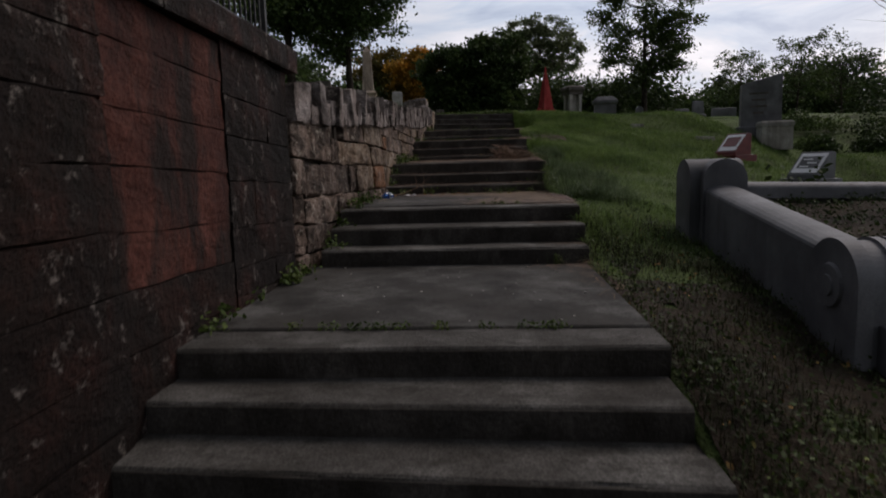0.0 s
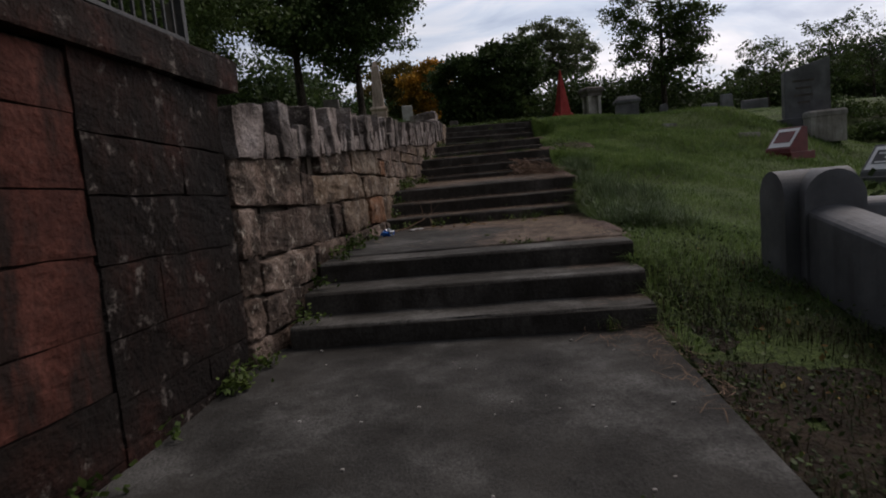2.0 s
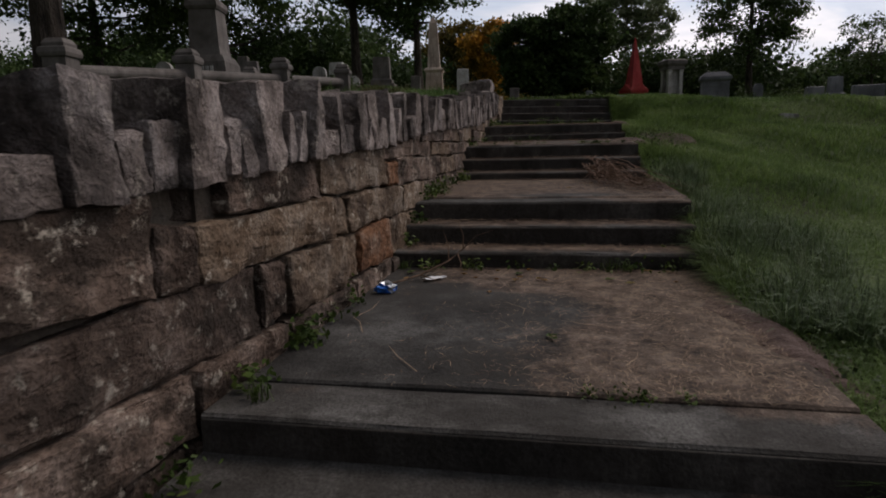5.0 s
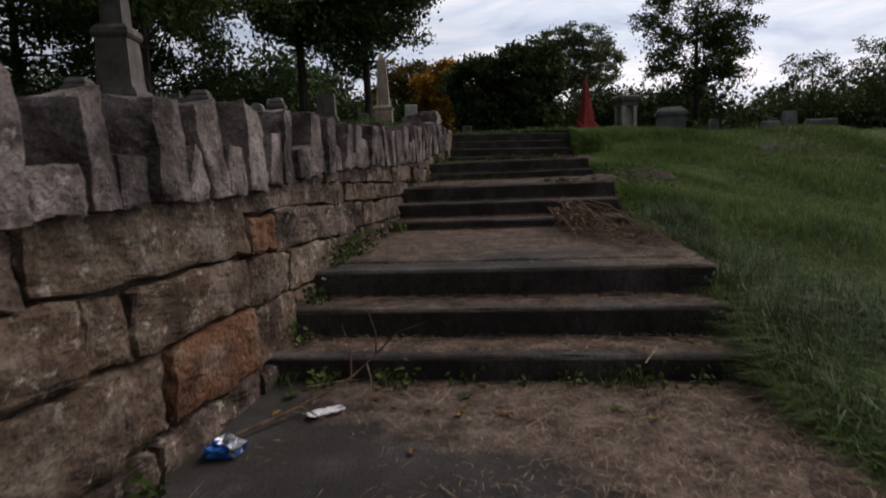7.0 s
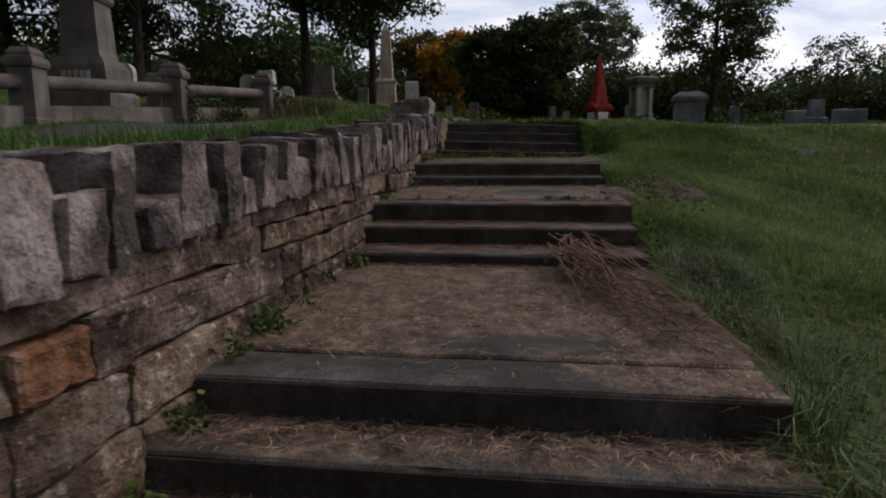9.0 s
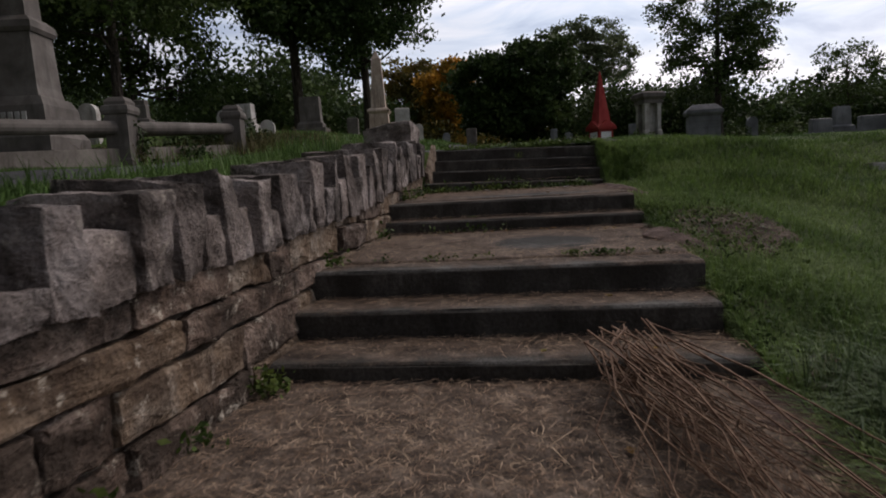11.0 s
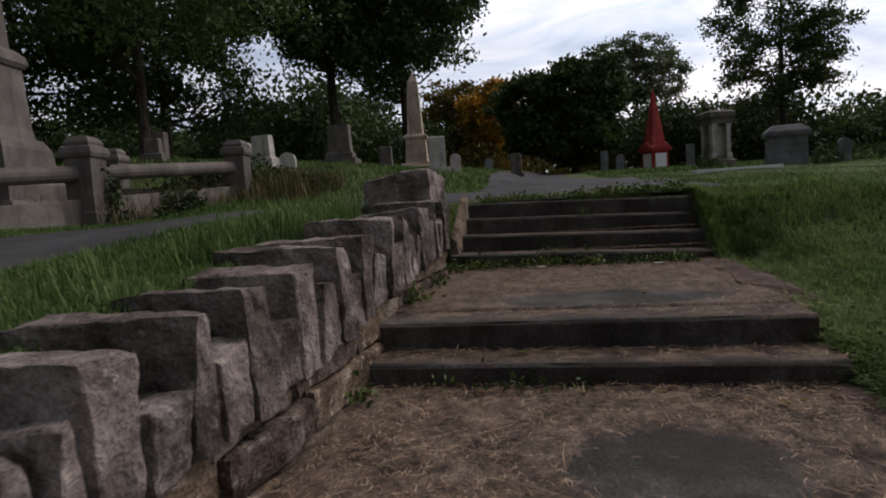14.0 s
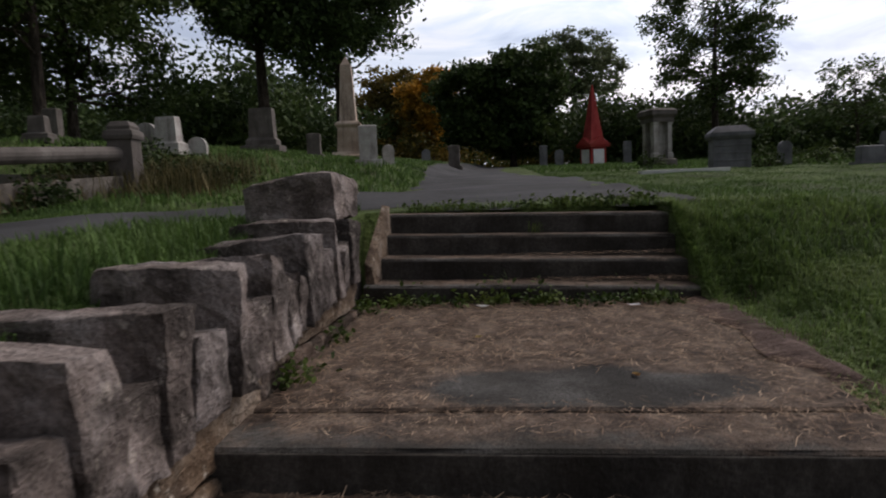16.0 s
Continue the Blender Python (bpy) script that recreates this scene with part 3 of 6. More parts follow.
def build_stairs():
    stairs = empty("staircase", (0, 0, -0.6))
    stairs.matrix_world = Matrix.Identity(4)
    for k, (y, z) in enumerate(NOSES):
        xl = XL - 0.17 if y < 2.6 else XL - 0.04
        xr = (XR + 0.06 if 4 < k < 10 else XR) + 0.02 * math.sin(k * 2.1)
        riser = z - (LANDING_END.get(k - 1, NOSES[k - 1][1]) if k else -0.68)
        last = k == len(NOSES) - 1
        tilt = -0.026 if k > 14 else 0.0
        skew = (-0.07, -0.055, -0.03)[k] if k < 3 else 0.0
        end = y + 0.36 if (k in LANDING_END or last) else NOSES[k + 1][0] + 0.05
        tread = part("step", slab_mesh(xl, xr, y, end, z, z + 0.004, riser + 0.08, k + 1, skew=skew, tilt=tilt), M_NOSE, stairs)
        litter_layer(tread, lambda px, py, k=k, y=y, end=end: tread_litter(k, px, (py - y) / (end - y)))
        # the grime of the riser, under the rounded nose
        bm = bmesh.new()
        box(bm, xl + 0.004, xr + 0.002, y - 0.0015, y + 0.03, z - riser - 0.05, z - 0.017, 0.007)
        for v in bm.verts:
            v.co.y += skew * v.co.x
            v.co.z += tilt * v.co.x
        part("riser", bm, M_RISER, tread)
        if k in LANDING_END:
            y2 = NOSES[k + 1][0] + 0.04
            mid = part("landing", slab_mesh(xl, xr - 0.01, end + 0.014, y2, z + 0.016, LANDING_END[k], 0.2, 40 + k, 16), M_CONCRETE, stairs)
            litter_layer(mid, lambda px, py, k=k: landing_litter(k, px, py))
    bm = bmesh.new()
    box(bm, XL - 0.3, XR, -6.0, -0.9, -0.9, -0.68, 0.01)
    part("landing", bm, M_CONCRETE, stairs)
    tagged(stairs, "long worn concrete steps with wide landings", "staircase", kind="structure")


def build_soil_fringe():
    """Soil and needles slumped from the bank over the open ends of the landings."""
    for k in (6, 9, 12, 14):
        y0, y1 = NOSES[k][0] + 0.3, NOSES[k + 1][0] + 0.1
        ys = np.linspace(y0, y1, int((y1 - y0) / 0.06))
        verts, faces = [], []
        m = 9
        for j, y in enumerate(ys):
            grow = float(step(0.0, 1.0, (y - y0) / 0.9))
            inner = XR + 0.06 - grow * (0.20 + 0.12 * noise.noise(Vector((0, y * 1.7, k))) + 0.07 * noise.noise(Vector((3, y * 6, k))))
            outer = 1.72
            for i in range(m + 1):
                u = i / m
                x = inner + (outer - inner) * u
                g = ground_at(max(x, 1.31), y) + 0.012
                edge = LANDING_END[k] - 0.012 + 0.035 * math.sin(min(1.0, u * 3) * math.pi / 2)
                w = max(float(step(0.2, 0.8, u)), 1 - grow)
                z = edge * (1 - w) + g * w + 0.018 * noise.noise(Vector((x * 7, y * 7, k))) * (u > 0) - (0.03 if u == 1 else 0)
                verts.append((x, y, z))
        for j in range(len(ys) - 1):
            for i in range(m):
                a = j * (m + 1) + i
                faces.append((a, a + 1, a + m + 2, a + m + 1))
        ob = soup("soil_fringe", verts, faces, M_LITTER)
        ob.data.polygons.foreach_set("use_smooth", [True] * len(ob.data.polygons))
        tagged(ob, "brown soil and needles slumped over the landing edge", "soil", kind="structure")


def slip_at(x, y):
    """How bare the bank is where the earth has slipped, 0 to 1."""
    cx = 1.75 + 0.22 * np.sin(y * 2.1)
    return np.clip(1.25 - ((x - cx) / 0.5) ** 2 - ((y - 12.5) / 1.0) ** 2 + 0.28 * np.sin(x * 7 + y * 3) * np.sin(y * 6 - x * 2), 0, 1)


def build_earth_slip():
    """Bare broken earth in the bank beside the upper landing."""
    xs, ys = np.linspace(1.33, 2.7, 44), np.linspace(10.9, 14.0, 90)
    verts, faces = [], []
    for y in ys:
        for x in xs:
            s = float(slip_at(x, y))
            rough = 0.03 * noise.noise(Vector((x * 9, y * 9, 2))) + 0.02 * noise.noise(Vector((x * 23, y * 23, 5)))
            verts.append((x, y, ground_at(x, y) - 0.03 + 0.055 * min(1.0, s * 2.5) + rough * s))
    n = len(xs)
    for j in range(len(ys) - 1):
        for i in range(n - 1):
            if slip_at((xs[i] + xs[i + 1]) / 2, (ys[j] + ys[j + 1]) / 2) > 0.04:
                a = j * n + i
                faces.append((a, a + 1, a + n + 1, a + n))
    ob = soup("earth_slip", verts, faces, M_EARTH)
    ob.data.polygons.foreach_set("use_smooth", [True] * len(ob.data.polygons))
    tagged(ob, "bare brown earth slipped from the grassy bank", "soil", kind="structure")


def build_bank_soil():
    """Trodden earth under the weeds beside the lower steps, running out into the grass; shade is in its dark colour."""
    xs, ys = np.linspace(1.33, 4.6, 80), np.linspace(-3.4, 3.6, 150)
    n = len(xs)
    verts = [(x, y, ground_at(x, y) + 0.014 + 0.022 * noise.noise(Vector((x * 5, y * 5, 1))) + 0.012 * noise.noise(Vector((x * 14, y * 14, 6)))) for y in ys for x in xs]
    faces = []
    for j in range(len(ys) - 1):
        for i in range(n - 1):
            x, y = xs[i], ys[j]
            edge = 2.4 - 0.9 * (x - 1.33) / 3 + 1.1 * noise.noise(Vector((x * 1.3, y * 1.3, 8)))
            far = 3.7 + 0.8 * noise.noise(Vector((2, y * 0.9, 5))) + 0.3 * noise.noise(Vector((7, y * 3.1, 5)))
            near = -2.7 + 0.6 * noise.noise(Vector((x * 1.1, 4, 9)))
            if near < y < edge and x < far and noise.noise(Vector((x * 2.2, y * 2.2, 3))) > -0.42:
                a = j * n + i
                faces.append((a, a + 1, a + n + 1, a + n))
    ob = soup("bank_soil", verts, faces, M_SOIL)
    ob.data.polygons.foreach_set("use_smooth", [True] * len(ob.data.polygons))
    tagged(ob, "bare earth toned dark for the shaded bank, showing between weeds", "soil", kind="structure")


# ---------------------------------------------------------------- walls
def build_sandstone_wall():
    wall = empty("wall_sandstone")
    face, y_end, top = -1.42, 2.42, 2.06
    bm = bmesh.new()
    box(bm, -2.0, face - 0.018, -9.0, y_end - 0.03, -2.2, top - 0.22)
    part("core", bm, M_SAND_DARK, wall)
    rng = random.Random(5)
    low = [-2.0, -1.7, -1.41, -1.10, -0.80, -0.50, -0.22, 0.08]
    # three lengths of wall whose courses do not meet: the proud pier, the red panel and the end pier
    lengths = ((-8.8, -0.27, low + [0.42, 0.72, 1.03, 1.33, 1.60, 1.85], 0.022, M_SAND_DARK),
               (-0.27, 1.07, low + [0.39, 0.67, 1.00, 1.28, 1.60, 1.85], 0.0, M_SAND),
               (1.07, y_end, low + [0.28, 0.57, 0.90, 1.21, 1.48, 1.85], 0.010, M_SAND_DARK))
    for a, b, rows, proud, mat in lengths:
        for r, (z0, z1) in enumerate(zip(rows, rows[1:])):
            cuts = [a, b]
            if b - a > 3:
                y = b - rng.uniform(0.9, 1.5)
                while y > a + 0.5:
                    cuts.insert(1, y)
                    y -= rng.uniform(0.8, 1.5)
            elif mat is M_SAND_DARK and r % 2:
                cuts = [a, 1.88 - 0.35 * (r % 4 == 1), b]
            for y0, y1 in zip(cuts, cuts[1:]):
                bm = rough_block(0.3, y1 - y0 - 0.001, z1 - z0 - 0.002, rng.random() * 90, 9, 0.012, 0.009, 0.0, 0.002)
                # beds that run down a little towards the end of the wall
                for v in bm.verts:
                    v.co.z -= 0.035 * (v.co.y + (y0 + y1 - a - b) / 2) * (b - a < 3)
                bmesh.ops.translate(bm, verts=bm.verts, vec=(face - 0.15 + proud + rng.uniform(-0.002, 0.002), (y0 + y1) / 2, (z0 + z1) / 2))
                # low courses always take the darker stone: stains, plus shade put into the colour
                part("block", bm, mat if z0 > 0.3 else M_SAND_DARK, wall)
    y = y_end + 0.26
    for length in (2.4, 2.2, 2.5, 2.6, 2.0):
        bm = rough_block(0.56, length - 0.008, 0.21, length * 7, 7, 0.010, 0.02)
        bmesh.ops.translate(bm, verts=bm.verts, vec=(face - 0.22, y - length / 2, top - 0.105))
        part("coping", bm, M_SAND_DARK, wall, "dark capping slab")
        y -= length
    tagged(wall, "tall dark red sandstone retaining wall streaked with black stains", "wall", kind="structure")


def build_iron_fence():
    fence = empty("iron_fence", (-1.56, 2.38, 2.06))
    for z in (0.10, 0.86):
        bm = bmesh.new()
        box(bm, -0.018, 0.018, -7.5, 0.0, z - 0.012, z + 0.012, 0.003)
        part("rail", bm, M_IRON, fence)
    bm = bmesh.new()
    box(bm, -0.008, 0.008, -0.008, 0.008, 0.04, 1.02, 0.002)
    picket = bpy.data.meshes.new("picket")
    bm.to_mesh(picket)
    bm.free()
    picket.materials.append(M_IRON)
    y = -0.10
    while y > -7.4:
        p = part("picket", picket, M_IRON, fence)
        p.location = (0, y, 0)
        y -= 0.105
    for y in (0, -2.45, -4.9, -7.4):
        bm = bmesh.new()
        box(bm, -0.022, 0.022, y - 0.022, y + 0.022, -0.005, 1.06, 0.004)
        bmesh.ops.create_uvsphere(bm, u_segments=8, v_segments=6, radius=0.034, matrix=Matrix.Translation((0, y, 1.08)))
        part("post", bm, M_IRON, fence)
    tagged(fence, "black iron picket fence on top of the sandstone wall", "fence")


# the far end of each tall coping stone, and the lengths of the nearer ones along the wall
COPE_ENDS = [2.93, 3.45, 4.08, 4.60, 5.05, 5.45, 5.88, 6.26, 6.72, 7.15, 7.62, 8.01, 8.42, 8.85, 9.30, 9.55, 9.90, 10.25, 10.72, 11.20, 11.58, 11.98, 12.42, 12.86, 13.26, 13.72, 14.2, 14.7, 15.2, 15.62]
COPE_LENGTHS = [0.46, 0.22, 0.30, 0.25, 0.18, 0.17, 0.23, 0.19, 0.27, 0.19, 0.22, 0.19, 0.21, 0.22, 0.23, 0.18, 0.15, 0.16, 0.24, 0.18, 0.17]


def cope_foot(y):
    return float(np.interp(y, [2.44, 3.6, 4.2, 5.1, 6.5, 7.5, 8.8, 10, 11, 12.6, 14.6, 15.7], [1.42, 1.46, 1.49, 1.57, 1.62, 1.71, 1.80, 1.84, 1.89, 2.0, 2.2, 2.3]))


def wall_face(y):
    return float(np.interp(y, [2.44, 3.5, 4.2, 5.0], [-1.395, -1.34, -1.285, -1.24]))


# beds of the courses, and the upright joints along the nearer part of each
BEDS = [-0.45, -0.12, 0.13, 0.41, 0.70, 1.04, 1.31, 1.50, 1.66, 1.86, 2.08, 2.30]
JOINTS = {0.13: [2.44, 2.69, 3.35], 0.41: [2.44, 2.76, 3.78, 4.55, 5.58, 6.5], 0.70: [2.44, 2.76, 4.34, 4.62, 5.36, 5.71, 6.52, 7.1],
          1.04: [2.44, 3.60, 3.87, 5.26, 5.50, 6.48, 7.06, 7.9, 8.66], 1.31: [3.61, 4.08, 5.05, 6.50, 6.86, 8.6, 8.95, 9.9, 10.7], 1.50: [6.3, 8.3, 9.4, 10.7]}


def bed(z, y):
    """The height of a bed joint, which sags away from the end of the wall."""
    return z + 0.07 * float(step(3.7, 2.4, y)) * (z < 1.2) - 0.05 * float(step(5.6, 7.6, y)) * (0.2 < z < 1.4)


def build_fieldstone_wall():
    wall = empty("wall_fieldstone")
    rng = random.Random(11)
    y0w, y1w = 2.44, 15.66
    # rough hearting behind the faced stones, stepped up with the slope
    n = 26
    for i in range(n):
        a, b = y0w + (y1w - y0w) * i / n, y0w + (y1w - y0w) * (i + 1) / n
        bm = bmesh.new()
        box(bm, -1.80, wall_face(a) - 0.075, a, b, bank(a) - 0.9, cope_foot((a + b) / 2) + 0.05)
        part("hearting", bm, M_MORTAR, wall)
    for z0, z1 in zip(BEDS, BEDS[1:]):
        cuts = list(JOINTS.get(z0, [y0w if z0 < 1.2 else 6.3]))
        while cuts[-1] < y1w - 0.5:
            cuts.append(cuts[-1] + rng.choice((rng.uniform(0.3, 0.5), rng.uniform(0.7, 1.3), rng.uniform(0.6, 1.0))))
        cuts[-1] = y1w
        for y, e in zip(cuts, cuts[1:]):
            mid = (y + e) / 2
            low = float(bank(mid)) - 0.35
            foot = cope_foot(mid) + 0.02
            bot, top = bed(z0, mid), bed(z1, mid)
            # the stone under the coping takes up what height is left
            if foot - top < 0.09 or top > foot or (z0 == 1.04 and e < 3.7) or (z0 == 1.31 and e < 6.6):
                top = foot
            if top - bot < 0.085 or top < low:
                continue
            gap = 0.006 + 0.010 * rng.random()
            out = rng.uniform(-0.016, 0.020)
            if z0 == 1.31 and e < 4.1:
                out = -0.10
            bm = rough_block(0.26, e - y - gap, top - bot - gap, rng.random() * 200, 10, 0.030, 0.026, 0.0, 0.016)
            # the top bed follows the rising foot of the coping
            rise = (cope_foot(e) - cope_foot(y)) if top == foot else 0.0
            drop = bed(z0, e) - bed(z0, y)
            for v in bm.verts:
                u = v.co.z / (top - bot) + 0.5
                w = v.co.y / (e - y)
                v.co.z += w * (rise * u + drop * (1 - u)) + 0.010 * noise.noise(Vector((v.co.y * 2.5 + mid, z0, 1.0)))
            bmesh.ops.translate(bm, verts=bm.verts, vec=(wall_face(mid) - 0.13 + out, mid, (top + bot) / 2))
            turn = (wall_face(e) - wall_face(y)) / (e - y)
            for v in bm.verts:
                v.co.x += turn * (v.co.y - mid)
            pick = rng.random()
            m = M_STONE
            if (z0 == 0.70 and 5.7 < y < 6.0) or (z0 == 1.31 and 6.4 < y < 6.6) or pick < 0.04:
                m = M_ORANGE
            elif (z0 == 1.04 and 3.8 < y < 7) or (z0 == 0.70 and y > 4.5) or (pick < 0.30 and z0 > 0.5 and y > 4):
                m = M_TAN
            part("stone", bm, m, wall)
    # the cock-and-hen coping: tall stones on edge with low ones between
    last = y0w
    for i, end in enumerate(COPE_ENDS):
        length = COPE_LENGTHS[i] if i < len(COPE_LENGTHS) else rng.uniform(0.17, 0.25)
        start = end - length
        tall = wall_top(end) + rng.uniform(-0.03, 0.03) - (0.02 if i == 0 else 0.0)
        stones = [(start, end, tall, 0.045)]
        if start - last > 0.1:
            hollow = tall - rng.uniform(0.15, 0.25)
            if start - last > 0.26 and rng.random() < 0.6:
                split = last + (start - last) * rng.uniform(0.4, 0.65)
                stones += [(last, split, hollow - rng.uniform(-0.02, 0.05), 0.035), (split, start, hollow, 0.02)]
            else:
                stones.append((last, start, hollow, 0.03))
        for lo, hi, t, dx in stones:
            foot = cope_foot((lo + hi) / 2) - 0.01
            deep = rng.uniform(0.58, 0.72) if t == tall else rng.uniform(0.45, 0.6)
            bm = rough_block(deep, hi - lo - 0.010, t - foot, rng.random() * 300, 10, 0.024, 0.022, rng.uniform(-0.05, 0.02), 0.034)
            tilt = rng.uniform(-0.07, 0.07)
            slant = rng.uniform(-0.10, 0.03)
            for v in bm.verts:
                v.co.y += tilt * v.co.z
                if v.co.z > 0:
                    v.co.z -= slant * v.co.x * v.co.z / (t - foot)
            bmesh.ops.translate(bm, verts=bm.verts, vec=(wall_face((lo + hi) / 2) - deep / 2 + dx + rng.uniform(-0.015, 0.015), (lo + hi) / 2, (t + foot) / 2))
            part("coping_stone", bm, M_COPE, wall)
        last = end
    tagged(wall, "rough fieldstone retaining wall topped by jagged upright coping stones", "wall", kind="structure")


def build_pier():
    pier = empty("stone_pier", (-1.72, 16.0, 2.0))
    for z0, z1, sx, sy, s in ((-0.35, 0.28, 0.72, 0.54, 3), (0.28, 0.70, 0.66, 0.56, 8), (0.70, 1.02, 0.70, 0.64, 21)):
        bm = rough_block(sx, sy, z1 - z0 - 0.01, s, 8, 0.03, 0.03, 0.0, 0.03)
        if s == 21:
            for v in bm.verts:
                if v.co.z > 0:
                    v.co.z += 0.05 - 0.22 * abs(v.co.x - 0.08) ** 1.5
        bmesh.ops.translate(bm, verts=bm.verts, vec=(0, 0, (z0 + z1) / 2))
        part("block" if s != 21 else "capstone", bm, M_COPE, pier)
    bm = bmesh.new()
    v = [bm.verts.new(p) for p in ((0.43, 0.1, 0.1), (0.52, 0.1, 0.1), (0.52, 0.9, 0.1), (0.43, 0.9, 0.1), (0.43, 0.1, 0.35), (0.49, 0.1, 0.30), (0.50, 0.9, 0.78), (0.43, 0.9, 0.80))]
    for f in ((0, 3, 2, 1), (0, 1, 5, 4), (1, 2, 6, 5), (2, 3, 7, 6), (3, 0, 4, 7), (4, 5, 6, 7)):
        bm.faces.new([v[i] for i in f])
    part("cheek_stone", soften(bm, 0.01), M_TAN, pier)
    tagged(pier, "squat rough stone pier that ends the wall", "pier")


# ---------------------------------------------------------------- monuments
def arched_prism(bm, w, d, h, mat=Matrix.Identity(4), segs=14):
    """A slab of width w, depth d, with a half-round head; stands on z 0."""
    r = w / 2
    prof = [(-r, 0), (r, 0)] + [(r * math.cos(a), h - r + r * math.sin(a)) for a in np.linspace(0, math.pi, segs)]
    front = [bm.verts.new(mat @ Vector((x, -d / 2, z))) for x, z in prof]
    back = [bm.verts.new(mat @ Vector((x, d / 2, z))) for x, z in prof]
    bm.faces.new(front)
    bm.faces.new(back[::-1])
    n = len(prof)
    for i in range(n):
        bm.faces.new((front[(i + 1) % n], front[i], back[i], back[(i + 1) % n]))
    return bm


def saddle_rail(p, q, w, h):
    """A kerb stone with a rounded back from p to q, the points being the middle of its top."""
    p, q = Vector(p), Vector(q)
    d = q - p
    side = Vector((d.y, -d.x, 0)).normalized()
    prof = [(-w / 2, -h), (w / 2, -h)] + [(w / 2 * math.cos(a), -0.065 + 0.065 * math.sin(a)) for a in np.linspace(0, math.pi, 11)]
    bm = bmesh.new()
    a = [bm.verts.new(p + side * s + Vector((0, 0, z))) for s, z in prof]
    b = [bm.verts.new(q + side * s + Vector((0, 0, z))) for s, z in prof]
    bm.faces.new(a)
    bm.faces.new(b[::-1])
    for i in range(len(prof)):
        j = (i + 1) % len(prof)
        bm.faces.new((a[j], a[i], b[i], b[j]))
    return bm


def build_plot():
    plot = empty("granite_plot_kerb", (0, 0, 0))
    across = Matrix.Rotation(radians(90), 4, "Z")
    # the upper post: two round-headed slabs that cross
    col = empty("kerb_post", (2.76, 3.72, 0))
    col.parent = plot
    part("shaft", soften(arched_prism(bmesh.new(), 0.46, 0.56, 0.96, Matrix.Translation((-0.02, 0.06, 0.03)) @ across, 20), 0.008), M_GRANITE, col)
    part("roll", soften(arched_prism(bmesh.new(), 0.44, 0.54, 0.985, Matrix.Translation((0.02, 0.0, 0.0)), 20), 0.008), M_GRANITE, col)
    # the lower post: a fat ribbed roll lying across the foot of the rail, its round end carved
    low = empty("kerb_post", (2.48, 0.93, 0))
    low.parent = plot
    part("roll", soften(arched_prism(bmesh.new(), 0.54, 1.3, 0.86, Matrix.Translation((0.68, 0, -0.41)) @ across, 24), 0.008), M_GRANITE, low)
    part("end_slab", soften(arched_prism(bmesh.new(), 0.58, 0.10, 0.90, Matrix.Translation((0.05, 0, -0.43)) @ across, 24), 0.010), M_GRANITE, low)
    for x in (0.24, 0.33, 0.42):
        part("rib", soften(arched_prism(bmesh.new(), 0.57, 0.05, 0.88, Matrix.Translation((x, 0, -0.41)) @ across, 24), 0.012), M_GRANITE, low)
    for r, out in ((0.15, 0.006), (0.08, 0.016)):
        bm = bmesh.new()
        bmesh.ops.create_cone(bm, segments=24, radius1=r, radius2=r - 0.015, depth=0.03, cap_ends=True, matrix=Matrix.Translation((-out, 0, 0.17)) @ Matrix.Rotation(radians(-90), 4, "Y"))
        part("medallion", bm, M_GRANITE, low)
    bm = bmesh.new()
    box(bm, 0.14, 1.32, -0.36, 0.30, -0.6, -0.02, 0.015)
    part("plinth", bm, M_GRANITE, low)
    part("kerb_rail", saddle_rail((2.765, 3.47, 0.72), (2.70, 1.18, 0.425), 0.36, 0.62), M_GRANITE, plot, "sloping grey granite rail with a rounded back")
    part("kerb_rail", saddle_rail((2.98, 3.74, 0.74), (7.4, 4.3, 0.60), 0.26, 0.17), M_GRANITE, plot)
    part("kerb_foot", saddle_rail((2.98, 3.74, 0.58), (7.4, 4.3, 0.45), 0.12, 0.7), M_GRANITE_BROWN, plot)
    xs, ys = np.linspace(0, 1, 22), np.linspace(0, 1, 16)
    verts = []
    for v in ys:
        for u in xs:
            p = Vector((2.86 + 0.5 * v, 3.5 - 2.4 * v, 0)).lerp(Vector((7.5, 4.1 - 2.2 * v, 0)), u)
            z = 0.50 - 0.62 * v + 0.05 * noise.noise(Vector((p.x * 2, p.y * 2, 4.0))) - (0.25 if u == 1 or v == 1 else 0)
            verts.append((p.x, p.y, z))
    faces = [(j * 22 + i, j * 22 + i + 1, (j + 1) * 22 + i + 1, (j + 1) * 22 + i) for j in range(15) for i in range(21)]
    tagged(soup("plot_soil", verts, faces, M_SOIL), "dark overgrown soil inside the grave kerb", "soil", kind="structure")
    g = np.random.default_rng(77)
    pick = g.integers(0, len(verts), 700)
    leaves = np.repeat(np.array(verts)[pick], 16, axis=0) + g.normal(size=(700 * 16, 3)) * np.array([0.10, 0.10, 0.03]) + np.array([0, 0, 0.04])
    v, f = leaf_quads(leaves, 0.018, g, 0.3)
    tagged(soup("plot_weeds", v, f, M_WEED_DARK), "dark weeds filling the grave plot", "weeds", kind="stuff")
    tagged(plot, "grey granite family plot kerb with round-headed posts", "grave kerb")


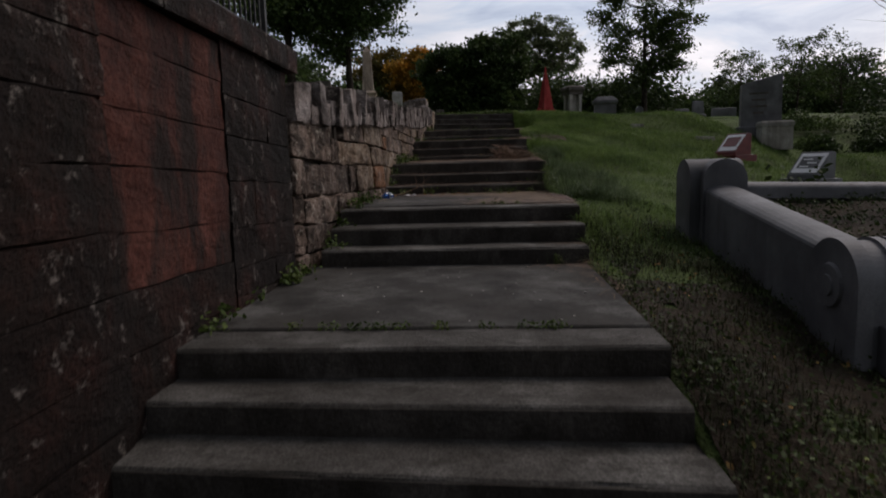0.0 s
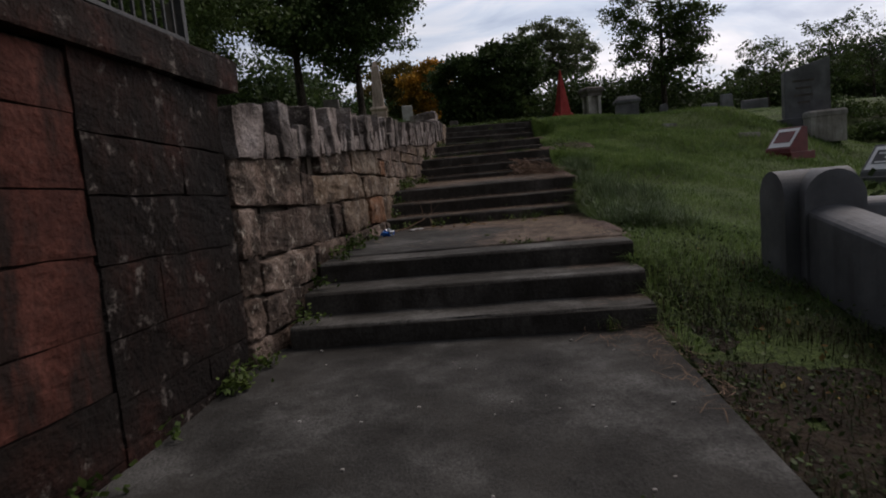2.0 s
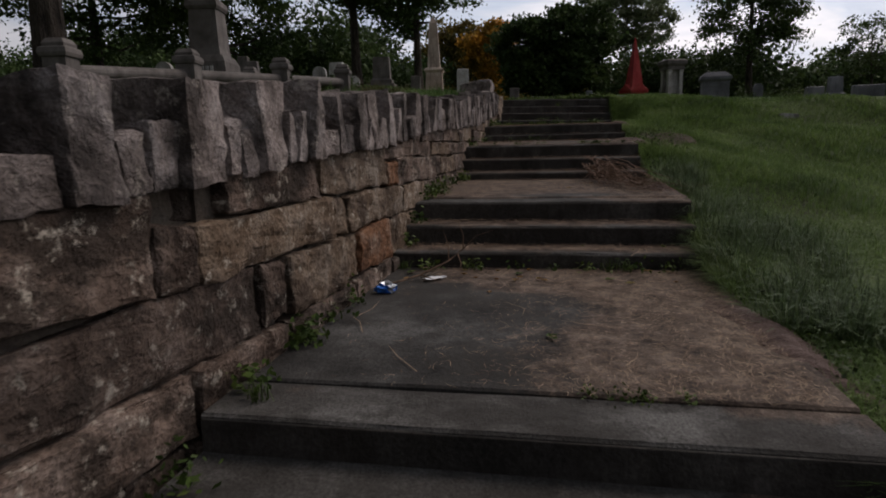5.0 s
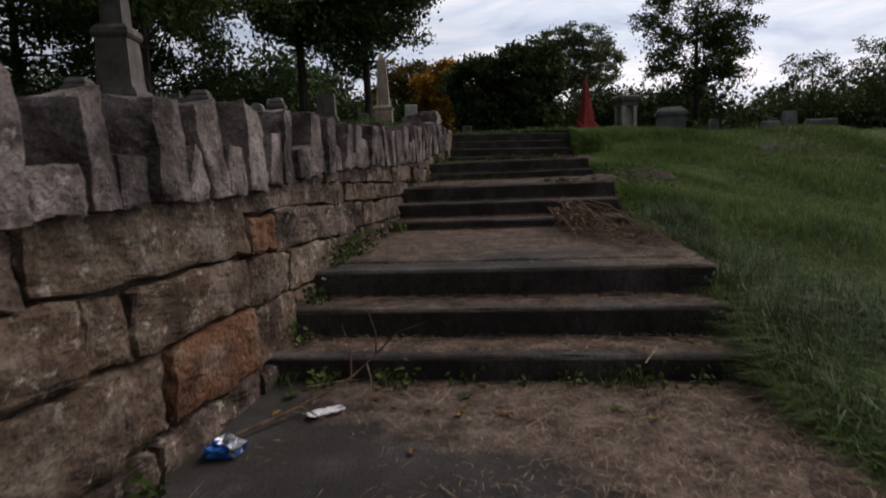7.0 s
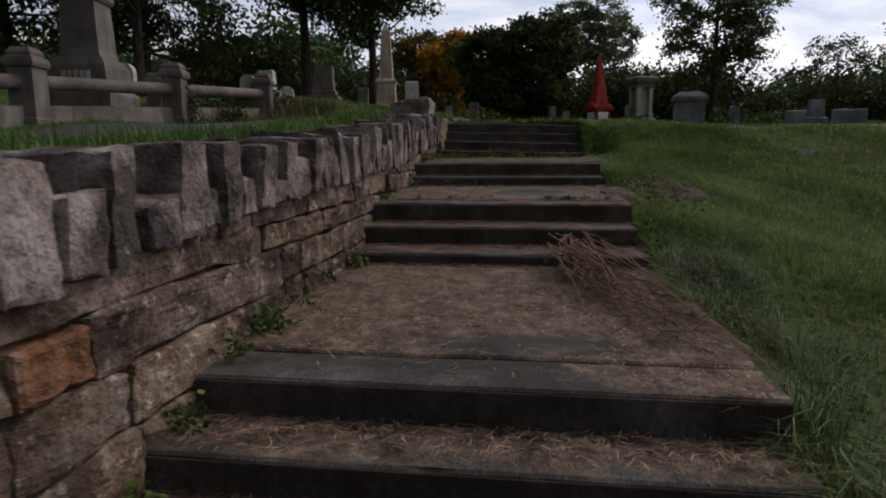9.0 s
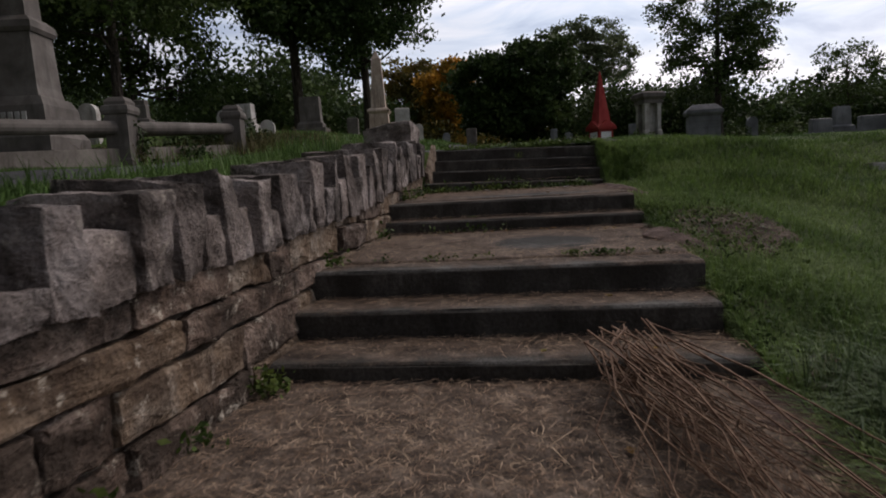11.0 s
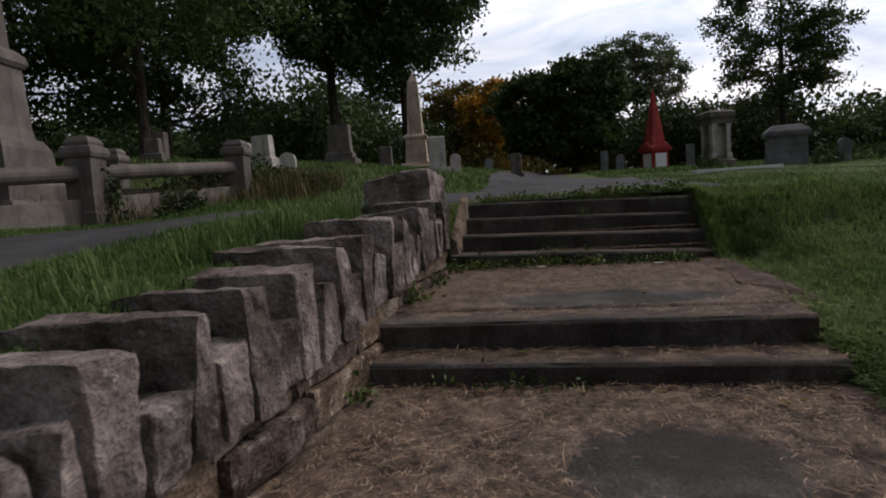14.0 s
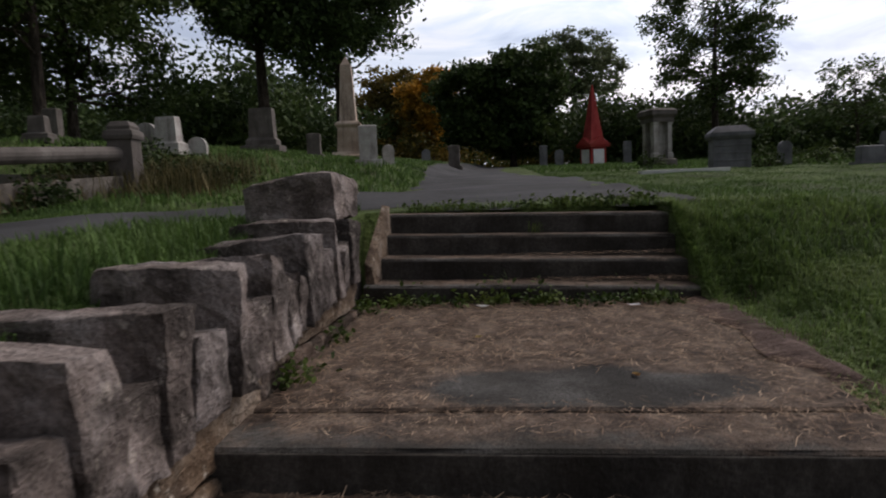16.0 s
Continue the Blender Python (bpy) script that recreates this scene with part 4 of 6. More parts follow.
def slant_marker(x, y, w, h, d, rz, stone, label, base_h=0.14):
    z = ground_at(x, y) - 0.03
    m = empty("slant_headstone", (x, y, z), rz)
    bm = bmesh.new()
    box(bm, -w / 2 - 0.1, w / 2 + 0.1, -d / 2 - 0.08, d / 2 + 0.08, 0, base_h, 0.012)
    part("base", bm, stone, m)
    bm = bmesh.new()
    v = [bm.verts.new(p) for p in ((-w / 2, -d / 2, base_h), (w / 2, -d / 2, base_h), (w / 2, d / 2, base_h), (-w / 2, d / 2, base_h),
                                   (-w / 2, -d / 2 + 0.02, base_h + 0.08), (w / 2, -d / 2 + 0.02, base_h + 0.08), (w / 2, d / 2 - 0.1, base_h + h), (-w / 2, d / 2 - 0.1, base_h + h),
                                   (w / 2, d / 2, base_h + h - 0.02), (-w / 2, d / 2, base_h + h - 0.02))]
    for f in ((0, 3, 2, 1), (0, 1, 5, 4), (4, 5, 6, 7), (7, 6, 8, 9), (2, 3, 9, 8), (1, 2, 8, 6, 5), (3, 0, 4, 7, 9)):
        bm.faces.new([v[i] for i in f])
    part("body", soften(bm, 0.008), stone, m)
    # the etched face lies on the slope, sky glare included in the plate's colour
    p0, p1 = Vector((0, -d / 2 + 0.02, base_h + 0.08)), Vector((0, d / 2 - 0.1, base_h + h))
    slope = math.atan2(p1.z - p0.z, p1.y - p0.y)
    ln = (p1 - p0).length
    face = Matrix.Translation((p0 + p1) / 2) @ Matrix.Rotation(slope, 4, "X")

    def plate(name, cx, cy, sx, sy, lift, mat, parent):
        bm = bmesh.new()
        box(bm, cx - sx / 2, cx + sx / 2, cy - sy / 2, cy + sy / 2, lift, lift + 0.005)
        bmesh.ops.transform(bm, matrix=face, verts=bm.verts)
        return part(name, bm, mat, parent)
    pl = plate("etched_panel", 0, 0, w * 0.86, ln * 0.84, 0.001, M_PLATE, m)
    inner = stone if stone is M_REDGRANITE else M_GRANITE
    plate("panel_field", 0, 0.03 * ln, w * 0.66, ln * 0.5, 0.007, inner, pl)
    if stone is not M_REDGRANITE:
        for k in range(3):
            plate("engraved_bar", -0.1 * w + 0.2 * w * (k % 2), (0.05 - 0.16 * k + 0.1) * ln, w * 0.3, ln * 0.05, 0.013, M_PLATE, pl)
    return tagged(m, label, "headstone")


def headstone(x, y, w, h, d, rz, stone, label, style="flat", base=(0.2, 0.28), sink=0.05, z=None):
    """An upright stone on a plinth. style: flat, arch, stepped."""
    z = (ground_at(x, y) if z is None else z) - sink
    m = empty("headstone", (x, y, z), rz)
    bh = 0.0
    if base:
        out, bh = base
        bm = bmesh.new()
        box(bm, -w / 2 - out / 2, w / 2 + out / 2, -d / 2 - out / 2, d / 2 + out / 2, 0, bh, 0.015)
        part("plinth", bm, stone, m)
    bm = bmesh.new()
    if style == "arch":
        arched_prism(bm, w, d, h, Matrix.Translation((0, 0, bh)))
    elif style == "stepped":
        lathe_square(bm, [(w / 2 + 0.1, d / 2 + 0.08, bh), (w / 2 + 0.1, d / 2 + 0.08, bh + 0.14 * h), (w / 2, d / 2, bh + 0.22 * h), (w / 2 - 0.03, d / 2 - 0.02, bh + 0.9 * h), (w / 2 - 0.05, d / 2 - 0.04, bh + h)])
    else:
        lathe_square(bm, [(w / 2, d / 2, bh), (w / 2, d / 2, bh + 0.96 * h), (w / 2 - 0.04, d / 2 - 0.03, bh + h)])
    part("tablet", soften(bm, 0.008), stone, m)
    return tagged(m, label, "headstone")


def build_large_stone():
    x, y = 9.1, 17.4
    z = 1.70
    m = empty("granite_headstone", (x, y, z), -12)
    bm = bmesh.new()
    lathe_square(bm, [(0.72, 0.30, -0.3), (0.72, 0.30, 0.30), (0.66, 0.25, 0.31)])
    part("plinth", soften(bm, 0.01), M_GRANITE, m)
    bm = bmesh.new()
    v = [bm.verts.new(p) for p in ((-0.58, -0.2, 0.30), (0.58, -0.2, 0.30), (0.58, 0.2, 0.30), (-0.58, 0.2, 0.30), (-0.58, -0.2, 1.62), (0.56, -0.2, 1.92), (0.56, 0.2, 1.92), (-0.58, 0.2, 1.62))]
    for f in ((0, 3, 2, 1), (0, 1, 5, 4), (1, 2, 6, 5), (2, 3, 7, 6), (3, 0, 4, 7), (4, 5, 6, 7)):
        bm.faces.new([v[i] for i in f])
    tab = part("tablet", soften(bm, 0.015), M_GRANITE, m)
    for k in range(4):
        bm = bmesh.new()
        w = (0.55, 0.4, 0.48, 0.3)[k]
        box(bm, -w / 2 - 0.1, w / 2 - 0.1, -0.208, -0.201, 1.30 - 0.2 * k, 1.36 - 0.2 * k)
        part("engraved_bar", bm, M_GRANITE_BROWN, tab)
    tagged(m, "tall grey granite headstone with a slanting top", "headstone")
    b = empty("granite_block", (9.2, 16.6, 1.55), -6)
    bm = bmesh.new()
    box(bm, -0.44, 0.44, -0.28, 0.28, -0.3, 0.40, 0.012)
    part("block", bm, M_MARBLE, b)
    bm = bmesh.new()
    lathe_square(bm, [(0.46, 0.30, 0.40), (0.46, 0.30, 0.52), (0.42, 0.26, 0.57)])
    part("cap", soften(bm, 0.008), M_MARBLE, b)
    tagged(b, "low grey granite grave block with a pale cap", "grave block")


def build_family_monument():
    """The big stepped monument inside the granite fence."""
    m = empty("family_monument", (-10.2, 19.05, 2.75), 10)
    m.scale = (0.60, 0.60, 0.85)
    for name, prof in (("plinth", [(1.6, 1.6, -0.3), (1.6, 1.6, 0.5), (1.52, 1.52, 0.6)]),
                       ("die_base", [(1.3, 1.3, 0.60), (1.3, 1.3, 0.95), (1.16, 1.16, 1.1), (1.08, 1.08, 1.72), (0.92, 0.92, 1.95)]),
                       ("die", [(0.80, 0.80, 1.95), (0.74, 0.74, 2.2), (0.66, 0.66, 3.5)]),
                       ("cornice", [(0.72, 0.72, 3.5), (0.80, 0.80, 3.6), (0.76, 0.76, 3.76), (0.56, 0.56, 3.9)]),
                       ("spire", [(0.48, 0.48, 3.9), (0.26, 0.26, 8.0), (0.02, 0.02, 8.5)])):
        part(name, soften(lathe_square(bmesh.new(), prof), 0.01), M_GRANITE_BROWN, m)
    # the family name, as a row of raised bars
    for k in range(5):
        bm = bmesh.new()
        box(bm, -0.55 + 0.23 * k, -0.40 + 0.23 * k, -1.175, -1.12, 1.3, 1.56, 0.004)
        part("raised_bar", bm, M_MARBLE, m)
    tagged(m, "tall stepped brown granite family monument with a tapering shaft", "monument")


def build_granite_fence():
    fence = empty("granite_fence", (0, 0, 0))
    posts = [(-8.75, 11.6, 2.25), (-8.25, 14.8, 2.50), (-7.55, 18.2, 2.72), (-7.1, 22.0, 2.98), (-11.0, 23.0, 3.2), (-14.5, 23.9, 3.4), (-12.6, 14.6, 2.5), (-12.5, 18.5, 2.8)]
    post = None
    for x, y, z in posts[:6]:
        p = empty("fence_post", (x, y, z), 10)
        p.parent = fence
        if post is None:
            shaft = soften(lathe_square(bmesh.new(), [(0.25, 0.25, -0.3), (0.25, 0.25, 0.22), (0.22, 0.22, 0.26), (0.215, 0.215, 1.10)]), 0.008)
            cap = soften(lathe_square(bmesh.new(), [(0.25, 0.25, 1.10), (0.27, 0.27, 1.17), (0.25, 0.25, 1.26), (0.20, 0.20, 1.28), (0.21, 0.21, 1.34), (0.15, 0.15, 1.43)]), 0.012)
            post = []
            for name, bm in (("shaft", shaft), ("cap", cap)):
                post.append((name, part(name, bm, M_GRANITE_BROWN, p).data))
        else:
            for name, me in post:
                part(name, me, M_GRANITE_BROWN, p)
            bm = bmesh.new()
            box(bm, -0.03, 0.03, -0.235, -0.21, 0.72, 0.92, 0.006)
            part("raised_bar", bm, M_GRANITE_BROWN, p)
    for a, b in ((0, 1), (1, 2), (2, 3), (3, 4), (4, 5)):
        p, q = Vector(posts[a]), Vector(posts[b])
        d = (q - p).normalized()
        p2, q2 = p + d * 0.2, q - d * 0.2
        bm = bmesh.new()
        tube(bm, [p2 + Vector((0, 0, 0.86)), q2 + Vector((0, 0, 0.86))], [0.13, 0.13], 14)
        part("rail", bm, M_GRANITE_BROWN, fence, "thick round granite rail")
        side = Vector((d.y, -d.x, 0)).normalized() * 0.09
        bm = bmesh.new()
        v = [bm.verts.new(c) for c in (p2 - side + Vector((0, 0, -0.3)), p2 + side + Vector((0, 0, -0.3)), q2 + side + Vector((0, 0, -0.3)), q2 - side + Vector((0, 0, -0.3)),
                                       p2 - side + Vector((0, 0, 0.46)), p2 + side + Vector((0, 0, 0.46)), q2 + side + Vector((0, 0, 0.46)), q2 - side + Vector((0, 0, 0.46)))]
        for f in ((0, 3, 2, 1), (0, 1, 5, 4), (1, 2, 6, 5), (2, 3, 7, 6), (3, 0, 4, 7), (4, 5, 6, 7)):
            bm.faces.new([v[i] for i in f])
        part("kerb_panel", soften(bm, 0.01), M_PANEL, fence, "pale stained kerb stone")
    tagged(fence, "granite plot fence of capped posts with round rails", "fence")


def build_obelisk():
    m = empty("obelisk", (-7.75, 41.0, 4.62), 8)
    for name, prof in (("plinth", [(0.95, 0.95, -0.5), (0.95, 0.95, 0.22), (0.82, 0.82, 0.28), (0.76, 0.76, 0.42)]),
                       ("die", [(0.56, 0.56, 0.42), (0.50, 0.50, 1.60)]),
                       ("cornice", [(0.52, 0.52, 1.60), (0.62, 0.62, 1.72), (0.60, 0.60, 1.80), (0.48, 0.48, 1.90)]),
                       ("shaft", [(0.40, 0.40, 1.90), (0.25, 0.25, 4.60), (0.02, 0.02, 5.02)])):
        part(name, soften(lathe_square(bmesh.new(), prof), 0.008), M_OBELISK, m)
    bm = bmesh.new()
    box(bm, -0.34, 0.34, -0.555, -0.5, 0.62, 1.4, 0.004)
    part("inscription_panel", bm, M_OBELISK, m)
    tagged(m, "slender buff sandstone obelisk on a moulded pedestal", "obelisk")


def build_red_obelisk():
    m = empty("red_obelisk", (6.8, 62.0, 4.3), 28)
    parts = (("plinth", [(1.1, 1.1, -0.5), (1.1, 1.1, 0.12)], M_REDPAINT), ("die", [(0.88, 0.88, 0.12), (0.88, 0.88, 1.75)], M_REDPAINT),
             ("cornice", [(1.12, 1.12, 1.75), (1.16, 1.16, 1.95), (0.95, 0.95, 2.25)], M_REDPAINT), ("spire", [(0.74, 0.74, 2.25), (0.05, 0.05, 6.7)], M_REDPAINT))
    for name, prof, mat in parts:
        part(name, soften(lathe_square(bmesh.new(), prof), 0.008), mat, m)
    for k in range(4):
        r = Matrix.Rotation(radians(90 * k), 4, "Z")
        bm = bmesh.new()
        box(bm, -0.62, 0.62, -0.93, -0.87, 0.2, 1.58, 0.006)
        bmesh.ops.transform(bm, matrix=r, verts=bm.verts)
        part("white_panel", bm, M_WHITE, m, "white marble panel")
        bm = bmesh.new()
        v = [bm.verts.new(r @ Vector(p)) for p in ((-1.14, -1.2, 1.95), (1.14, -1.2, 1.95), (0, -1.2, 2.55), (-1.14, -0.7, 1.95), (1.14, -0.7, 1.95), (0, -0.7, 2.55))]
        for f in ((0, 1, 2), (3, 5, 4), (0, 2, 5, 3), (1, 4, 5, 2), (0, 3, 4, 1)):
            bm.faces.new([v[i] for i in f])
        part("gable", bm, M_REDPAINT, m)
    m.scale = (0.82, 0.82, 1.0)
    tagged(m, "red painted metal spire monument with white panels", "monument")


def build_vault():
    m = empty("tomb_chest", (7.15, 32.5, 3.15), -4)
    m.scale = (0.75, 0.75, 1.1)
    for name, prof, mat in (("base", [(0.98, 0.62, -0.4), (0.98, 0.62, 0.10), (0.82, 0.5, 0.14)], M_GRANITE), ("chest", [(0.78, 0.46, 0.14), (0.76, 0.45, 1.02)], M_GRANITE),
                            ("lid", [(0.84, 0.52, 1.02), (0.90, 0.58, 1.10), (0.88, 0.56, 1.20), (0.62, 0.34, 1.36), (0.55, 0.28, 1.40)], M_GRANITE)):
        part(name, soften(lathe_square(bmesh.new(), prof), 0.012), mat, m)
    for z in (0.36, 0.58, 0.80):
        bm = bmesh.new()
        box(bm, -0.775, 0.775, -0.475, -0.45, z, z + 0.05, 0.006)
        part("moulding", bm, M_GRANITE, m)
    tagged(m, "weathered grey granite chest tomb with a hipped lid", "tomb")
    s = empty("ledger_slab", (4.7, 29.0, 3.22), -3)
    bm = bmesh.new()
    box(bm, -1.15, 1.15, -0.4, 0.4, -0.1, 0.055, 0.012)
    part("slab", bm, M_WHITE, s)
    tagged(s, "long pale marble grave ledger lying in the grass", "grave slab")


def build_canopy():
    """A small canopied monument of pillars under a heavy square cap."""
    m = empty("canopy_monument", (6.15, 38.0, 3.75), 20)
    m.scale = (0.78, 0.78, 1.0)
    part("base", soften(lathe_square(bmesh.new(), [(0.72, 0.72, -0.4), (0.72, 0.72, 0.15), (0.62, 0.62, 0.2)]), 0.01), M_GRANITE_BROWN, m)
    for sx in (-1, 1):
        for sy in (-1, 1):
            bm = lathe_square(bmesh.new(), [(0.17, 0.17, 0.2), (0.17, 0.17, 0.4), (0.12, 0.12, 0.45), (0.12, 0.12, 1.55), (0.18, 0.18, 1.68)], sx * 0.42, sy * 0.42)
            part("pillar", soften(bm, 0.01), M_MARBLE, m, "pale stained marble pillar")
    part("core", lathe_square(bmesh.new(), [(0.3, 0.3, 0.2), (0.3, 0.3, 1.68)]), M_MARBLE, m)
    part("cap", soften(lathe_square(bmesh.new(), [(0.62, 0.62, 1.68), (0.62, 0.62, 1.85), (0.74, 0.74, 1.98), (0.74, 0.74, 2.16), (0.6, 0.6, 2.24)]), 0.015), M_GRANITE_BROWN, m)
    tagged(m, "small pillared monument under a heavy dark cap", "monument")


# ---------------------------------------------------------------- trees
def leaf_quads(centres, size, rng, flat=0.0):
    """A loose leaf spray at each centre: verts and quad faces."""
    n = len(centres)
    a = rng.normal(size=(n, 3))
    a /= np.linalg.norm(a, axis=1, keepdims=True)
    b = rng.normal(size=(n, 3))
    b[:, 2] *= 1 - flat
    b -= a * np.sum(a * b, axis=1, keepdims=True)
    b /= np.linalg.norm(b, axis=1, keepdims=True)
    s = size * rng.uniform(0.55, 1.35, (n, 1))
    w = s * rng.uniform(0.45, 0.8, (n, 1))
    v = np.stack([centres - a * s, centres + b * w * 0.9 - a * s * 0.1, centres + a * s, centres - b * w + a * s * 0.15], 1).reshape(-1, 3)
    f = np.arange(4 * n).reshape(n, 4)
    return v, f


def tree(name, x, y, height, crown_r, crown_low, leaf, leaves, clumps, label, seed, clump_r=0.2, leaf_size=0.22, trunk_r=0.3, centre=None, lean=(0, 0), squash=1.0):
    """crown_low: the height of the crown's foot over the ground."""
    rng = np.random.default_rng(seed)
    z = ground_at(x, y) - 0.1
    t = empty(name, (x, y, z))
    cx, cy = centre or (0.0, 0.0)
    mid = (height + crown_low) / 2
    rz = (height - crown_low) / 2
    # clump centres, thicker towards the outside of an uneven crown
    d = rng.normal(size=(clumps, 3))
    d /= np.linalg.norm(d, axis=1, keepdims=True)
    r = rng.uniform(0.35, 1.0, clumps) ** 0.55
    bumps = 1 + 0.16 * np.sin(d[:, 0] * 4 + seed) + 0.14 * np.sin(d[:, 2] * 5 + seed * 2) + 0.10 * np.sin(d[:, 1] * 7 + seed)
    c = d * (r * bumps)[:, None] * np.array([crown_r, crown_r * squash, rz]) + np.array([cx, cy, mid])
    bm = bmesh.new()
    tops = []
    trunk_top = crown_low + (height - crown_low) * 0.62
    pts, rad = [], []
    for i in range(7):
        u = i / 6
        pts.append((lean[0] * u + cx * u * u + 0.12 * math.sin(seed + 3 * u), lean[1] * u + cy * u * u + 0.12 * math.cos(seed + 4 * u), trunk_top * u))
        rad.append(trunk_r * (1.25 if i == 0 else 1.0) * (1 - 0.72 * u))
    tube(bm, pts, rad, 9)
    for i in range(0, clumps, max(1, clumps // 34)):
        e = Vector(c[i])
        u = min(0.96, max(0.30, (e.z - 0.28 * math.hypot(e.x, e.y)) / trunk_top))
        k = u * 6
        j = min(5, int(k))
        s = Vector(pts[j]).lerp(Vector(pts[j + 1]), k - j)
        m1 = s.lerp(e, 0.4) + Vector((0, 0, -0.06 * (e - s).length)) + Vector(rng.normal(size=3) * 0.05 * (e - s).length)
        m2 = s.lerp(e, 0.75) + Vector(rng.normal(size=3) * 0.05 * (e - s).length)
        r0 = trunk_r * (1 - 0.72 * u) * 0.5
        tube(bm, [s, m1, m2, e], [r0, r0 * 0.6, r0 * 0.32, 0.012], 5)
    part("trunk", bm, M_BARK, t)
    per = leaves // clumps
    cen = np.repeat(c, per, axis=0)
    off = rng.normal(size=(len(cen), 3)) * np.array([1, 1, 0.62]) * crown_r * clump_r
    v, f = leaf_quads(cen + off, leaf_size, rng)
    soup("crown", v, f, leaf, t)
    return tagged(t, label, "tree")


def bush(x, y, r, h, leaf, n, seed, label="unkempt dark green bush among the graves", size=0.07, name="bush"):
    rng = np.random.default_rng(seed)
    z = ground_at(x, y)
    b = empty(name, (x, y, z - 0.05))
    d = rng.normal(size=(n, 3))
    d /= np.linalg.norm(d, axis=1, keepdims=True)
    rad = rng.uniform(0.4, 1, n) ** 0.5 * (1 + 0.25 * np.sin(d[:, 0] * 5 + seed) + 0.2 * np.sin(d[:, 1] * 6 + d[:, 2] * 5))
    c = np.abs(d * rad[:, None]) * np.sign(d) * np.array([r, r, h])
    c[:, 2] = np.abs(c[:, 2])
    v, f = leaf_quads(c, size, rng)
    soup("foliage", v, f, leaf, b)
    bm = bmesh.new()
    for k in range(7):
        a = k * 0.9 + seed
        tube(bm, [(0.05 * math.cos(a), 0.05 * math.sin(a), 0), (r * 0.3 * math.cos(a), r * 0.3 * math.sin(a), h * 0.4), (r * 0.6 * math.cos(a), r * 0.6 * math.sin(a), h * 0.75)], [0.02, 0.014, 0.005], 5)
    part("stems", bm, M_BARK, b)
    return tagged(b, label, "bush")


def bare_tree(x, y, h, seed):
    rng = random.Random(seed)
    t = empty("bare_tree", (x, y, ground_at(x, y) - 0.1))
    bm = bmesh.new()

    def grow(p, d, ln, r, depth):
        pts, rad = [p], [r]
        for i in range(3):
            d = (d + Vector((rng.uniform(-1, 1), rng.uniform(-1, 1), rng.uniform(-0.4, 0.6))) * 0.22).normalized()
            p = p + d * ln / 3
            pts.append(p)
            rad.append(r * (1 - 0.22 * (i + 1)))
        tube(bm, pts, rad, 5)
        if depth:
            for _ in range(3):
                s = pts[rng.choice((1, 2, 3))]
                nd = (d + Vector((rng.uniform(-1, 1), rng.uniform(-1, 1), rng.uniform(-0.5, 0.8))) * 0.9).normalized()
                grow(s, nd, ln * 0.66, r * 0.45, depth - 1)
    grow(Vector((0, 0, 0)), Vector((-0.12, 0, 1)).normalized(), h * 0.55, 0.11, 4)
    part("trunk", bm, M_BARK, t)
    tagged(t, "small bare grey tree with fine twigs", "tree")


def woods(name, y0, y1, x0, x1, low, high, leaf, n, seed, label, size=0.6):
    rng = np.random.default_rng(seed)
    k = n // 60
    cx, cy = rng.uniform(x0, x1, k), rng.uniform(y0, y1, k)
    hump = 0.62 + 0.25 * np.sin(cx * 0.21 + seed) + 0.18 * np.sin(cx * 0.53 + seed * 2.0)
    top = low + (high - low) * np.clip(hump, 0.3, 1.05)
    cz = low + (top - low) * rng.uniform(0, 1, k) ** 0.8 + ground_z(cx, cy)
    c = np.repeat(np.stack([cx, cy, cz], 1), 60, axis=0) + rng.normal(size=(k * 60, 3)) * np.array([1.5, 1.5, 0.9])
    c[:, 2] = np.maximum(c[:, 2], ground_z(c[:, 0], c[:, 1]) + 0.1)
    v, f = leaf_quads(c, size, rng)
    tagged(soup(name, v, f, leaf), label, "woods", kind="stuff")


# ---------------------------------------------------------------- grass and litter
def blades(name, x, y, h, width, lean, mat, label, seed, category="grass", z=None, droop=0.6):
    """Bent grass blades rooted at x, y: three triangles each."""
    rng = np.random.default_rng(seed)
    n = len(x)
    z = ground_z(x, y) - 0.01 if z is None else z
    a = rng.uniform(0, 2 * math.pi, n)
    ln = lean * rng.uniform(0.2, 1.4, n) * h
    dx, dy = np.cos(a) * ln, np.sin(a) * ln
    wx, wy = -np.sin(a) * width / 2, np.cos(a) * width / 2
    hh = h * rng.uniform(0.55, 1.15, n)
    p = np.stack([x, y, z], 1)
    w = np.stack([wx * np.ones(n), wy * np.ones(n), np.zeros(n)], 1)
    m = p + np.stack([dx * 0.35, dy * 0.35, hh * 0.62], 1)
    t = p + np.stack([dx, dy, hh * (1 - droop * np.clip(ln / np.maximum(h, 1e-3), 0, 1) * 0.6)], 1)
    v = np.stack([p - w, p + w, m - w * 0.75, m + w * 0.75, t], 1).reshape(-1, 3)
    i = np.arange(n)[:, None] * 5
    f = np.concatenate([i + [[0, 1, 3]], i + [[0, 3, 2]], i + [[2, 3, 4]]], 0)
    return tagged(soup(name, v, f, mat), label, category, kind="stuff")


def scatter(rng, n, x0, x1, y0, y1, bias=1.0):
    return x0 + (x1 - x0) * rng.uniform(0, 1, n) ** bias, rng.uniform(y0, y1, n)


def patchy(x, y, s, k):
    return 0.5 + 0.5 * np.sin(x * s + k) * np.cos(y * s * 0.83 - k * 1.7) + 0.3 * np.sin((x + y) * s * 1.9 + k)


